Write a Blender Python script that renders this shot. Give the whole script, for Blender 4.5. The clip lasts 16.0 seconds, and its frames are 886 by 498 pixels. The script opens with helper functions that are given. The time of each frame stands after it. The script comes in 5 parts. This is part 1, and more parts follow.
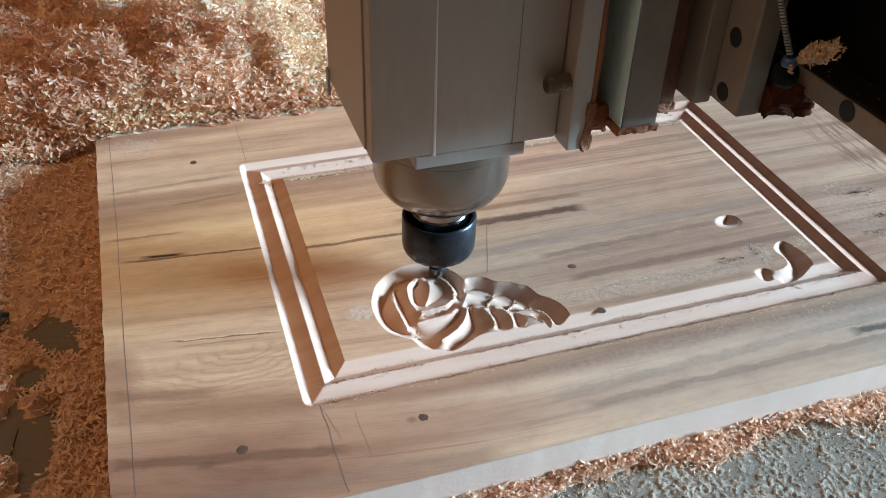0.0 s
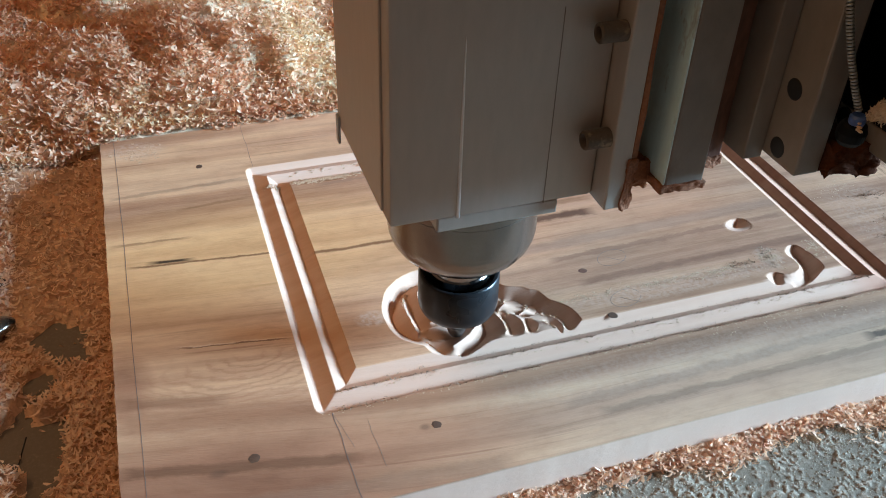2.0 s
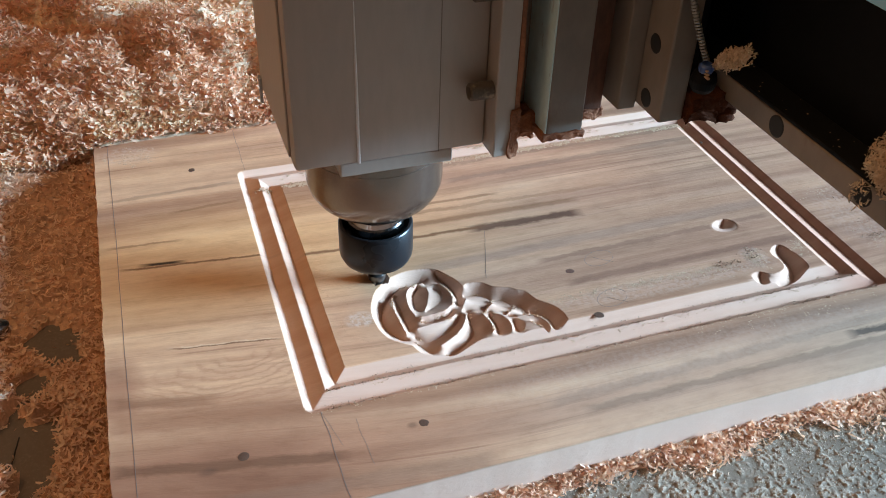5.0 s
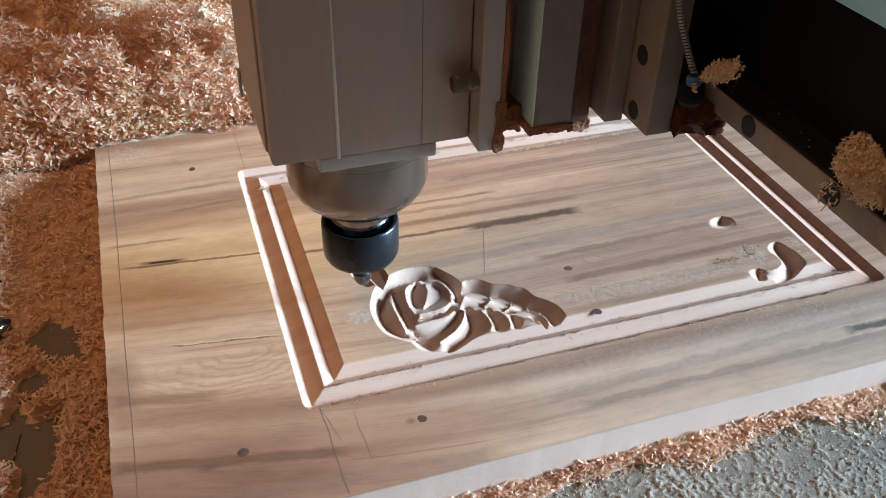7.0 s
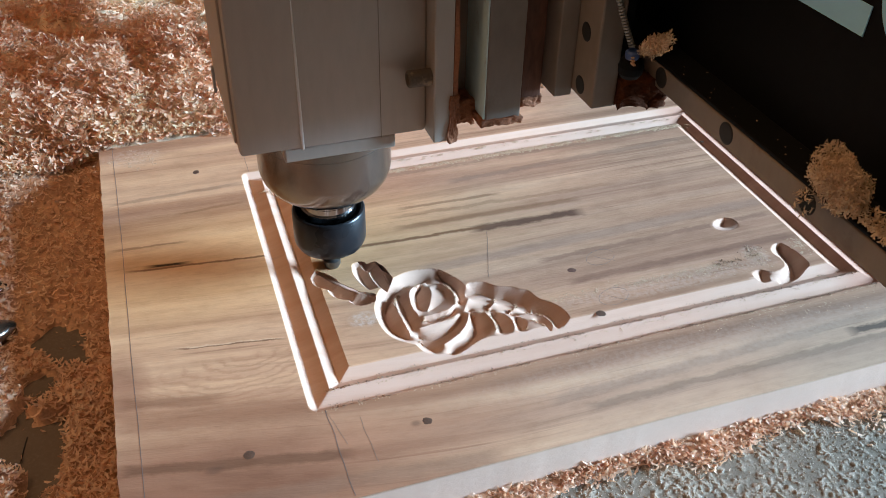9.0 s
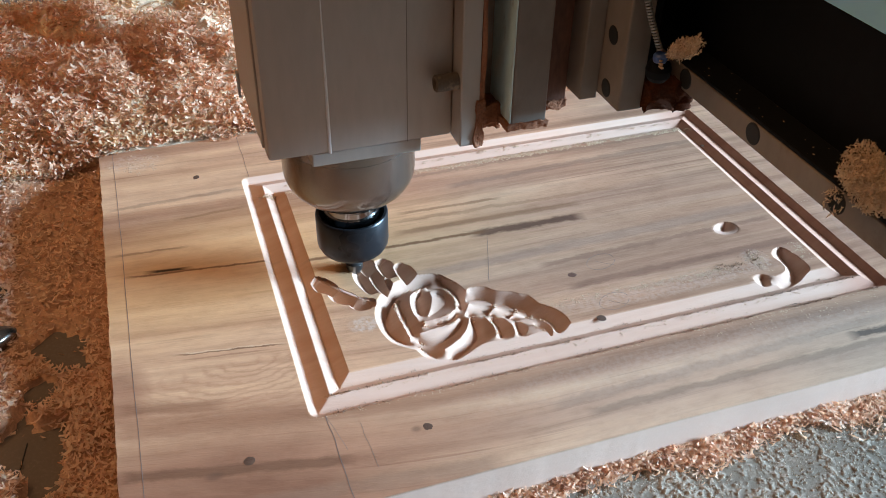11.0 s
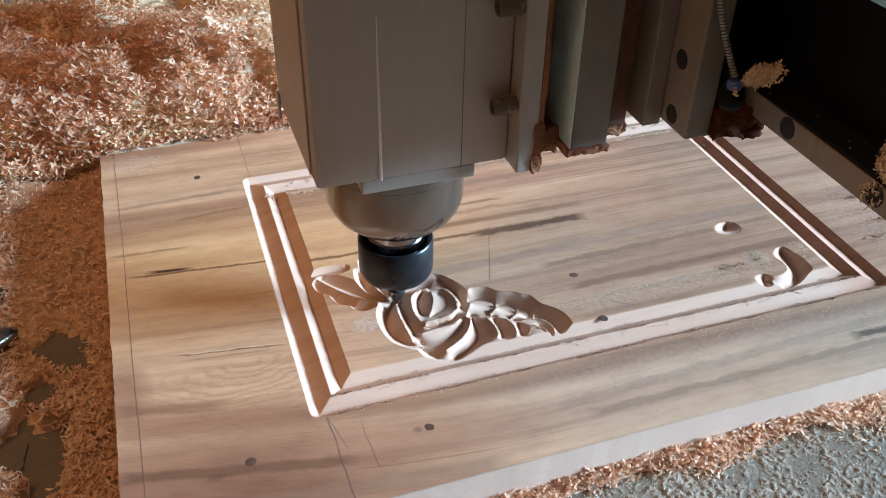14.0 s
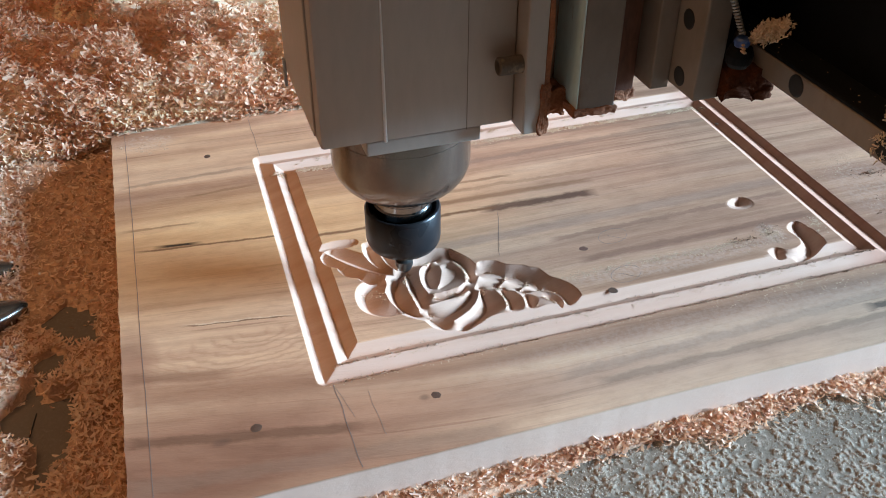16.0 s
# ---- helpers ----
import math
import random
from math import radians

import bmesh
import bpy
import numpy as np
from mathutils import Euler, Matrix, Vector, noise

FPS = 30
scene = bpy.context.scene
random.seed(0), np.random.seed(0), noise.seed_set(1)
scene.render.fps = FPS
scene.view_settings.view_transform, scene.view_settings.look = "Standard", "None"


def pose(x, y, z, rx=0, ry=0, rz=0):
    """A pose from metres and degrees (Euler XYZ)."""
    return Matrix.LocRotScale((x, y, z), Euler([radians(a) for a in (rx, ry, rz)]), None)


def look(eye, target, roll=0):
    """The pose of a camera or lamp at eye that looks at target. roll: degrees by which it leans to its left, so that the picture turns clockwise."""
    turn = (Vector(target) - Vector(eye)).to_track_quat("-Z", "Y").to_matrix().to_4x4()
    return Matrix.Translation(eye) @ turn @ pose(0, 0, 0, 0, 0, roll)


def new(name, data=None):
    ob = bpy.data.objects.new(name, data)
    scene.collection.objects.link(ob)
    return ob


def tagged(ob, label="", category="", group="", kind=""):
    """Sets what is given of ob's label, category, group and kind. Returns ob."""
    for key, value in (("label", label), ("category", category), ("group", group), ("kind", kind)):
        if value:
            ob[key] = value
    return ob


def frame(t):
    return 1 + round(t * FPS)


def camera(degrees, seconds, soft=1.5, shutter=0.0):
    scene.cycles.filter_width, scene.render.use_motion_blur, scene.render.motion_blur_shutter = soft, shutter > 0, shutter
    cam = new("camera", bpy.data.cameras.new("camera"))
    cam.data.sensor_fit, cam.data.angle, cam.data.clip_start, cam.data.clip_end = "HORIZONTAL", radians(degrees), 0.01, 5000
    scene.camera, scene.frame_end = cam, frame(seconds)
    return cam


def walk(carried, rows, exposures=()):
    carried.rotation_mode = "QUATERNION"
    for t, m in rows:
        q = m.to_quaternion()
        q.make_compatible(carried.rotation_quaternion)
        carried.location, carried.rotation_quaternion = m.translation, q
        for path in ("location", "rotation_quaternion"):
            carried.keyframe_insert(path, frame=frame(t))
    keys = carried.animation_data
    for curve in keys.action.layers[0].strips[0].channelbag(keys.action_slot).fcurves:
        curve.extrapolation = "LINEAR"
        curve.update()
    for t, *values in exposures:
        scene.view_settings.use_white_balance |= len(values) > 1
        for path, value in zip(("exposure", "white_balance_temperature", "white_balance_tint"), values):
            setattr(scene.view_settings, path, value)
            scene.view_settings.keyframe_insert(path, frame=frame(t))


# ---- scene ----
cam = camera(52.73, 16.0, soft=0.95)
PATH = [
    (0, (-0.0458, -0.3693, 0.3999), (0.4808, 1.1312, -0.8130), 1.97),
    (0.5, (-0.0493, -0.3649, 0.3987), (0.4794, 1.1346, -0.8145), 1.99),
    (1, (-0.0523, -0.3608, 0.3978), (0.4784, 1.1375, -0.8160), 2.01),
    (1.5, (-0.0534, -0.3599, 0.3978), (0.4809, 1.1368, -0.8165), 2.05),
    (2, (-0.0536, -0.3607, 0.3990), (0.4824, 1.1374, -0.8128), 2.03),
    (2.5, (-0.0487, -0.3679, 0.4010), (0.4882, 1.1297, -0.8111), 2.01),
    (3, (-0.0484, -0.3762, 0.4029), (0.4923, 1.1241, -0.8039), 2.05),
    (3.5, (-0.0495, -0.3740, 0.4035), (0.4901, 1.1278, -0.8020), 1.98),
    (4, (-0.0500, -0.3699, 0.4014), (0.4891, 1.1338, -0.8021), 1.89),
    (6.5, (-0.0463, -0.3736, 0.4034), (0.4884, 1.1301, -0.8020), 1.63),
    (7, (-0.0470, -0.3751, 0.4026), (0.4853, 1.1311, -0.8007), 1.51),
    (7.5, (-0.0486, -0.3745, 0.4030), (0.4827, 1.1316, -0.8009), 1.45),
    (8, (-0.0475, -0.3722, 0.4039), (0.4797, 1.1336, -0.8022), 1.37),
    (8.5, (-0.0482, -0.3733, 0.4025), (0.4843, 1.1347, -0.7984), 1.39),
    (9, (-0.0495, -0.3749, 0.4046), (0.4818, 1.1325, -0.7977), 1.32),
    (11.5, (-0.0487, -0.3730, 0.4054), (0.4810, 1.1397, -0.7910), 1.11),
    (12, (-0.0499, -0.3705, 0.4053), (0.4759, 1.1413, -0.7938), 1.13),
    (12.5, (-0.0486, -0.3675, 0.4020), (0.4787, 1.1453, -0.7952), 1.11),
    (13, (-0.0494, -0.3659, 0.4020), (0.4801, 1.1447, -0.7970), 1.13),
    (13.5, (-0.0488, -0.3677, 0.4025), (0.4812, 1.1432, -0.7960), 1.12),
    (14, (-0.0486, -0.3729, 0.4053), (0.4795, 1.1391, -0.7927), 1.06),
    (14.5, (-0.0471, -0.3819, 0.4070), (0.4706, 1.1343, -0.7901), 0.73),
    (15, (-0.0485, -0.3917, 0.4082), (0.4621, 1.1317, -0.7829), 0.54),
    (15.5, (-0.0471, -0.3952, 0.4025), (0.4474, 1.1369, -0.7841), 0.12),
    (16, (-0.0453, -0.3858, 0.3841), (0.4468, 1.1472, -0.8025), 0.07),
]
# the clip's white balance drifts a little warmer along the way
walk(cam, [(t, look(eye, target, roll)) for t, eye, target, roll in PATH], [(0.0, -0.60, 6350, 5), (3.5, -0.60, 6400, 7), (7.0, -0.58, 6500, 10), (16.0, -0.57, 6500, 10)])

# ---- world, lights, exposure ----
world = bpy.data.worlds.new("daylight")
scene.world = world
world.use_nodes = True
_wn = world.node_tree.nodes
_sky = _wn.new("ShaderNodeTexSky")
_sky.sky_type, _sky.sun_disc = "NISHITA", False
_sky.sun_elevation, _sky.sun_rotation = radians(28), radians(110)
world.node_tree.links.new(_sky.outputs[0], _wn["Background"].inputs[0])
_wn["Background"].inputs[1].default_value = 0.05


def area_lamp(name, eye, target, width, height, watts, colour):
    data = bpy.data.lights.new(name, "AREA")
    data.shape, data.size, data.size_y, data.energy, data.color = "RECTANGLE", width, height, watts, colour
    ob = new(name, data)
    ob.matrix_world = look(eye, target)
    return ob


# daylight through the wide window beside the machine, and an added warm fill lamp overhead
area_lamp("window_daylight", (3.9, -1.00, 1.02), (0.1, 0.1, 0.0), 1.7, 1.0, 1400, (0.44, 0.71, 1.0))
area_lamp("overhead_fill", (-0.95, 0.40, 2.72), (0.05, 0.1, 0.0), 1.25, 1.1, 41, (1.0, 0.585, 0.28))

# ---- materials ----


def material(name, rough=0.5, metal=0.0, spec=0.5):
    m = bpy.data.materials.new(name)
    m.use_nodes = True
    b = m.node_tree.nodes["Principled BSDF"]
    b.inputs["Roughness"].default_value, b.inputs["Metallic"].default_value = rough, metal
    b.inputs["Specular IOR Level"].default_value = spec
    return m, m.node_tree.nodes, m.node_tree.links, b


def coords(nodes, links, scale=(1, 1, 1), attribute="", rotation=(0, 0, 0)):
    if attribute:
        c = nodes.new("ShaderNodeAttribute")
        c.attribute_name = attribute
        out = c.outputs["Vector"]
    else:
        out = nodes.new("ShaderNodeTexCoord").outputs["Object"]
    mp = nodes.new("ShaderNodeMapping")
    mp.inputs["Scale"].default_value, mp.inputs["Rotation"].default_value = scale, rotation
    links.new(out, mp.inputs["Vector"])
    return mp.outputs[0]


def grain(nodes, links, vector, scale, detail=4, rough=0.55, distortion=0.0):
    n = nodes.new("ShaderNodeTexNoise")
    n.inputs["Scale"].default_value, n.inputs["Detail"].default_value = scale, detail
    n.inputs["Roughness"].default_value, n.inputs["Distortion"].default_value = rough, distortion
    links.new(vector, n.inputs["Vector"])
    return n.outputs["Fac"]


def ramp(nodes, links, fac, stops):
    r = nodes.new("ShaderNodeValToRGB")
    while len(r.color_ramp.elements) < len(stops):
        r.color_ramp.elements.new(0.5)
    for e, (at, c) in zip(r.color_ramp.elements, stops):
        e.position, e.color = at, (*c, 1) if len(c) == 3 else (c[0],) * 3 + (1,)
    links.new(fac, r.inputs[0])
    return r.outputs[0]


def mix(nodes, links, fac, a, b, how="MIX"):
    m = nodes.new("ShaderNodeMix")
    m.data_type, m.blend_type = "RGBA", how
    for value, socket in ((fac, m.inputs[0]), (a, m.inputs[6]), (b, m.inputs[7])):
        if hasattr(value, "is_linked"):
            links.new(value, socket)
        elif isinstance(value, (int, float)):
            socket.default_value = value
        else:
            socket.default_value = (*value, 1)
    return m.outputs[2]


def calc(nodes, links, how, a, b=0.0, c=0.0):
    m = nodes.new("ShaderNodeMath")
    m.operation = how
    for value, socket in zip((a, b, c), m.inputs):
        if isinstance(value, (int, float)):
            socket.default_value = value
        else:
            links.new(value, socket)
    return m.outputs[0]


def bump(nodes, links, shader, height, strength, distance):
    b = nodes.new("ShaderNodeBump")
    b.inputs["Strength"].default_value, b.inputs["Distance"].default_value = strength, distance
    links.new(height, b.inputs["Height"])
    links.new(b.outputs[0], shader.inputs["Normal"])


def plain(name, colour, rough=0.5, metal=0.0, spread=0.25, scale=60, relief=0.0002, stretch=(1, 1, 1), worn=None, spec=0.5):
    """A surface of one colour with fine grain, larger blotches and slight relief."""
    m, n, l, b = material(name, rough, metal, spec)
    v = coords(n, l, stretch)
    fine, large = grain(n, l, v, scale * 6, 5), grain(n, l, v, scale * 0.35, 3)
    dark, light = [c * (1 - spread) for c in colour], [min(1, c * (1 + spread)) for c in colour]
    c1 = ramp(n, l, large, [(0.3, dark), (0.7, light)])
    c2 = mix(n, l, 0.5, c1, ramp(n, l, fine, [(0.3, dark), (0.7, light)]))
    if worn:
        mask = ramp(n, l, grain(n, l, v, scale, 6, 0.7), [(0.56, (0,)), (0.66, (1,))])
        c2 = mix(n, l, mask, c2, worn)
    l.new(c2, b.inputs["Base Color"])
    rr = n.new("ShaderNodeMapRange")
    rr.inputs[3].default_value, rr.inputs[4].default_value = max(0.02, rough - 0.12), min(1, rough + 0.12)
    l.new(large, rr.inputs[0])
    l.new(rr.outputs[0], b.inputs["Roughness"])
    if relief:
        bump(n, l, b, fine, 0.35, relief)
    return m


def wood_material():
    """Flat-sawn board: streaks along x, yellow heartwood, greyer sapwood, mineral streaks and tear-out."""
    m, n, l, b = material("planed_wood", 0.7, 0.0, 0.10)
    pos = coords(n, l, (1, 1, 1), "grain")
    sep = n.new("ShaderNodeSeparateXYZ")
    l.new(pos, sep.inputs[0])
    px, py = sep.outputs[0], sep.outputs[1]
    wide = grain(n, l, coords(n, l, (1.7, 24, 8), "flow"), 1.0, 2, 0.45, 0.35)
    mid = grain(n, l, coords(n, l, (2.6, 78, 30), "flow", (0, 0, 0.015)), 1.0, 3, 0.55, 0.25)
    thread = grain(n, l, coords(n, l, (5.5, 330, 60), "flow", (0, 0, 0.008)), 1.0, 3, 0.6, 0.2)
    fine = grain(n, l, coords(n, l, (60, 700, 300), "flow"), 1.0, 3, 0.6)
    base = ramp(n, l, wide, [(0.30, (0.30, 0.155, 0.095)), (0.42, (0.47, 0.275, 0.17)), (0.52, (0.66, 0.44, 0.28)), (0.60, (0.62, 0.40, 0.25)), (0.70, (0.42, 0.24, 0.15))])
    base = mix(n, l, 0.30, base, ramp(n, l, mid, [(0.32, (0.32, 0.18, 0.11)), (0.5, (0.57, 0.375, 0.245)), (0.68, (0.68, 0.49, 0.345))]))
    base = mix(n, l, 0.10, base, ramp(n, l, fine, [(0.35, (0.30, 0.18, 0.12)), (0.65, (0.66, 0.49, 0.37))]))

    def unit(value):
        return calc(n, l, "MINIMUM", calc(n, l, "MAXIMUM", value, 0.0), 1.0)

    def patch(cx, cy, rx, ry, edge=1.6):
        """1 in the middle of an oval, 0 outside it."""
        u = calc(n, l, "DIVIDE", calc(n, l, "SUBTRACT", px, cx), rx)
        v = calc(n, l, "DIVIDE", calc(n, l, "SUBTRACT", py, cy), ry)
        d = calc(n, l, "SQRT", calc(n, l, "ADD", calc(n, l, "MULTIPLY", u, u), calc(n, l, "MULTIPLY", v, v)))
        return unit(calc(n, l, "MULTIPLY", calc(n, l, "SUBTRACT", 1.0, d), edge))

    # long brown threads of grain that come and go, and short open pores
    where = ramp(n, l, grain(n, l, coords(n, l, (4, 15, 8), "flow"), 1.0, 2), [(0.40, (0.0,)), (0.62, (0.75,))])
    lines = ramp(n, l, thread, [(0.56, (0,)), (0.70, (1,))])
    base = mix(n, l, mix(n, l, 1.0, lines, where, "MULTIPLY"), base, (0.27, 0.145, 0.085))
    pores = ramp(n, l, grain(n, l, coords(n, l, (45, 620, 200), "flow"), 1.0, 2, 0.6, 0.2), [(0.66, (0,)), (0.74, (0.4,))])
    base = mix(n, l, mix(n, l, 1.0, pores, where, "MULTIPLY"), base, (0.20, 0.11, 0.065))
    band = grain(n, l, coords(n, l, (1.5, 42, 10), "flow", (0, 0, -0.02)), 1.0, 4, 0.6, 0.35)
    east = unit(calc(n, l, "MULTIPLY_ADD", px, 2.2, 0.25))
    striped = mix(n, l, 1.0, base, ramp(n, l, band, [(0.36, (0.52, 0.435, 0.385)), (0.48, (0.95, 0.90, 0.87)), (0.56, (1.08, 1.05, 1.0)), (0.68, (1.22, 1.19, 1.10))]), "MULTIPLY")
    base = mix(n, l, calc(n, l, "MULTIPLY_ADD", east, 0.62, 0.24), base, striped)
    # yellow heartwood over the board's left middle, greyer and pinker sapwood towards its right end
    base = mix(n, l, calc(n, l, "MULTIPLY", patch(-0.03, 0.165, 0.27, 0.085), 0.8), base, mix(n, l, 0.55, base, (0.76, 0.46, 0.19)))
    grey = unit(calc(n, l, "MULTIPLY", calc(n, l, "SUBTRACT", px, 0.03), 3.2))
    base = mix(n, l, calc(n, l, "MULTIPLY", grey, 0.45), base, mix(n, l, 0.36, base, (0.53, 0.365, 0.275)))
    front = calc(n, l, "MULTIPLY", unit(calc(n, l, "MULTIPLY", calc(n, l, "SUBTRACT", -0.006, py), 60.0)), unit(calc(n, l, "MULTIPLY", calc(n, l, "SUBTRACT", px, 0.02), 5.0)))
    base = mix(n, l, calc(n, l, "MULTIPLY", front, 0.75), base, mix(n, l, 0.55, base, (0.56, 0.425, 0.325)))
    # flat-sawn figure: long nested arches near the lower left corner
    ax = calc(n, l, "MULTIPLY", calc(n, l, "SUBTRACT", px, -0.030), 0.50)
    ay = calc(n, l, "SUBTRACT", py, 0.064)
    arch = calc(n, l, "SQRT", calc(n, l, "ADD", calc(n, l, "POWER", ax, 2.0), calc(n, l, "POWER", ay, 2.0)))
    arch = calc(n, l, "ADD", arch, calc(n, l, "MULTIPLY", grain(n, l, coords(n, l, (22, 40, 10), "grain"), 1.0, 5, 0.6), 0.022))
    rings = calc(n, l, "MULTIPLY_ADD", calc(n, l, "SINE", calc(n, l, "MULTIPLY", arch, 1250.0)), 0.5, 0.5)
    rings = calc(n, l, "POWER", rings, 2.5)
    under = unit(calc(n, l, "MULTIPLY", calc(n, l, "SUBTRACT", 0.066, py), 150.0))
    rings = calc(n, l, "MULTIPLY", calc(n, l, "MULTIPLY", rings, patch(-0.038, 0.045, 0.075, 0.05)), under)
    base = mix(n, l, calc(n, l, "MULTIPLY", rings, 0.42), base, (0.38, 0.20, 0.12))
    # Lower left corner: reddish wood, with some of the shade there painted in.
    red = grain(n, l, coords(n, l, (7, 30, 10), "flow"), 1.0, 3, 0.5, 0.4)
    redder = ramp(n, l, red, [(0.35, (0.22, 0.105, 0.066)), (0.65, (0.39, 0.21, 0.135))])
    base = mix(n, l, calc(n, l, "MULTIPLY", patch(-0.08, -0.036, 0.23, 0.064), 0.9), base, redder)
    base = mix(n, l, calc(n, l, "MULTIPLY", patch(-0.108, 0.055, 0.022, 0.035), 0.7), base, redder)
    wob = grain(n, l, coords(n, l, (45, 90, 10), "flow"), 1.0, 6, 0.75)

    def streak(x0, x1, y0, slope, width, colour, amount, wander=0.006):
        line = calc(n, l, "SUBTRACT", py, calc(n, l, "MULTIPLY_ADD", px, slope, y0))
        line = calc(n, l, "ABSOLUTE", calc(n, l, "ADD", line, calc(n, l, "MULTIPLY", calc(n, l, "SUBTRACT", wob, 0.5), wander)))
        s = calc(n, l, "SUBTRACT", 1.0, calc(n, l, "DIVIDE", line, width))
        e0 = calc(n, l, "DIVIDE", calc(n, l, "SUBTRACT", px, x0), 0.02)
        e1 = calc(n, l, "DIVIDE", calc(n, l, "SUBTRACT", x1, px), 0.02)
        s = calc(n, l, "MINIMUM", calc(n, l, "MINIMUM", s, e0), e1)
        s = unit(calc(n, l, "MULTIPLY", s, 1.8))
        s = calc(n, l, "MULTIPLY", s, amount)
        return mix(n, l, s, base, colour)

    ink, brown = (0.085, 0.042, 0.030), (0.22, 0.115, 0.058)
    base = streak(0.155, 0.255, 0.1545, -0.03, 0.0055, ink, 0.8, 0.010)
    base = streak(0.02, 0.175, 0.1555, -0.03, 0.0022, brown, 0.9)
    base = streak(-0.10, 0.02, 0.1635, -0.10, 0.0016, brown, 0.9)
    base = streak(-0.087, -0.05, 0.1660, -0.11, 0.0022, (0.03, 0.02, 0.015), 0.95, 0.003)
    base = streak(0.10, 0.26, 0.1700, -0.02, 0.0040, brown, 0.55)
    base = streak(0.11, 0.20, 0.1950, -0.02, 0.0022, brown, 0.6)
    base = streak(-0.11, -0.05, 0.1960, -0.06, 0.0016, brown, 0.6)
    base = streak(-0.06, 0.00, 0.2400, 0.05, 0.0020, brown, 0.55)
    base = streak(0.035, 0.08, 0.2470, 0.0, 0.0016, brown, 0.8)
    base = streak(-0.115, 0.01, 0.0020, -0.20, 0.0110, (0.31, 0.165, 0.10), 0.55, 0.014)
    base = streak(-0.115, 0.02, -0.0345, -0.209, 0.0050, (0.17, 0.09, 0.055), 0.75, 0.008)
    base = streak(-0.115, 0.10, -0.056, -0.10, 0.0070, (0.27, 0.17, 0.12), 0.5, 0.012)
    base = streak(0.14, 0.50, -0.040, 0.03, 0.0050, (0.26, 0.19, 0.15), 0.4, 0.01)
    base = streak(0.10, 0.42, 0.110, 0.02, 0.0070, (0.30, 0.21, 0.165), 0.45, 0.01)
    base = streak(0.16, 0.42, 0.2150, 0.03, 0.0045, (0.27, 0.18, 0.13), 0.55, 0.012)
    base = streak(0.05, 0.40, 0.2420, 0.01, 0.0030, (0.27, 0.18, 0.13), 0.5, 0.012)
    base = streak(0.36, 0.46, -0.038, 0.0, 0.0040, (0.10, 0.08, 0.065), 0.85, 0.012)
    base = streak(0.16, 0.40, -0.047, 0.0, 0.0040, (0.28, 0.20, 0.145), 0.65, 0.008)
    base = streak(0.20, 0.40, 0.0660, 0.01, 0.0045, (0.27, 0.155, 0.105), 0.7, 0.010)
    base = streak(0.19, 0.40, 0.0930, 0.02, 0.0035, (0.28, 0.16, 0.11), 0.65, 0.010)
    base = streak(0.10, 0.30, 0.1860, -0.03, 0.0030, (0.36, 0.21, 0.12), 0.5, 0.012)
    base = streak(-0.11, 0.0, 0.268, 0.03, 0.0030, (0.25, 0.17, 0.12), 0.5, 0.008)
    base = streak(-0.07, -0.01, 0.0665, -0.12, 0.0010, (0.35, 0.20, 0.13), 0.7, 0.004)
    base = mix(n, l, calc(n, l, "MULTIPLY", patch(-0.060, -0.026, 0.007, 0.004), 0.5), base, (0.12, 0.07, 0.05))
    base = mix(n, l, calc(n, l, "MULTIPLY", patch(0.0585, -0.0270, 0.004, 0.003), 0.5), base, (0.12, 0.07, 0.05))
    base = streak(-0.075, 0.0, 0.0700, -0.15, 0.0009, (0.16, 0.085, 0.05), 0.8, 0.006)
    base = streak(-0.115, -0.045, 0.0170, -0.22, 0.0060, (0.24, 0.125, 0.075), 0.6, 0.008)
    base = streak(-0.075, 0.0, 0.0712, -0.15, 0.0008, (0.70, 0.55, 0.41), 0.5, 0.009)
    mottle = ramp(n, l, grain(n, l, coords(n, l, (38, 95, 90), "flow"), 1.0, 7, 0.72), [(0.34, (0.86, 0.84, 0.82)), (0.5, (1.0,)), (0.68, (1.09, 1.09, 1.08))])
    base = mix(n, l, 0.75, base, mix(n, l, 1.0, base, mottle, "MULTIPLY"))
    gold = unit(calc(n, l, "MULTIPLY", calc(n, l, "SUBTRACT", 0.16, px), 5.0))
    base = mix(n, l, gold, base, mix(n, l, 1.0, base, (1.03, 1.0, 0.94), "MULTIPLY"))
    # A little darker overall, more so towards the right end.
    right_tone = calc(n, l, "MULTIPLY_ADD", grey, -0.12, 0.94)
    base = mix(n, l, 1.0, base, right_tone, "MULTIPLY")
    speck = ramp(n, l, grain(n, l, coords(n, l, (260, 260, 260), "flow"), 1.0, 5, 0.7), [(0.40, (0,)), (0.60, (1,))])
    for cx, cy, rx, ry, amount in ((0.053, 0.073, 0.013, 0.009, 0.85), (0.27, 0.047, 0.11, 0.012, 0.3), (0.352, 0.056, 0.012, 0.014, 0.45), (0.25, -0.02, 0.2, 0.02, 0.14), (-0.085, 0.335, 0.03, 0.016, 0.35), (0.47, 0.08, 0.04, 0.06, 0.2)):
        film = calc(n, l, "MULTIPLY", calc(n, l, "MULTIPLY", patch(cx, cy, rx, ry, 2.5), speck), amount)
        base = mix(n, l, film, base, (0.61, 0.50, 0.41))
    # tear-out across the grain at the board's far end
    tear = ramp(n, l, grain(n, l, coords(n, l, (260, 22, 60), "grain"), 1.0, 4, 0.65, 0.5), [(0.50, (0,)), (0.60, (1,))])
    tear = calc(n, l, "MULTIPLY", tear, patch(0.528, 0.175, 0.036, 0.085, 1.8))
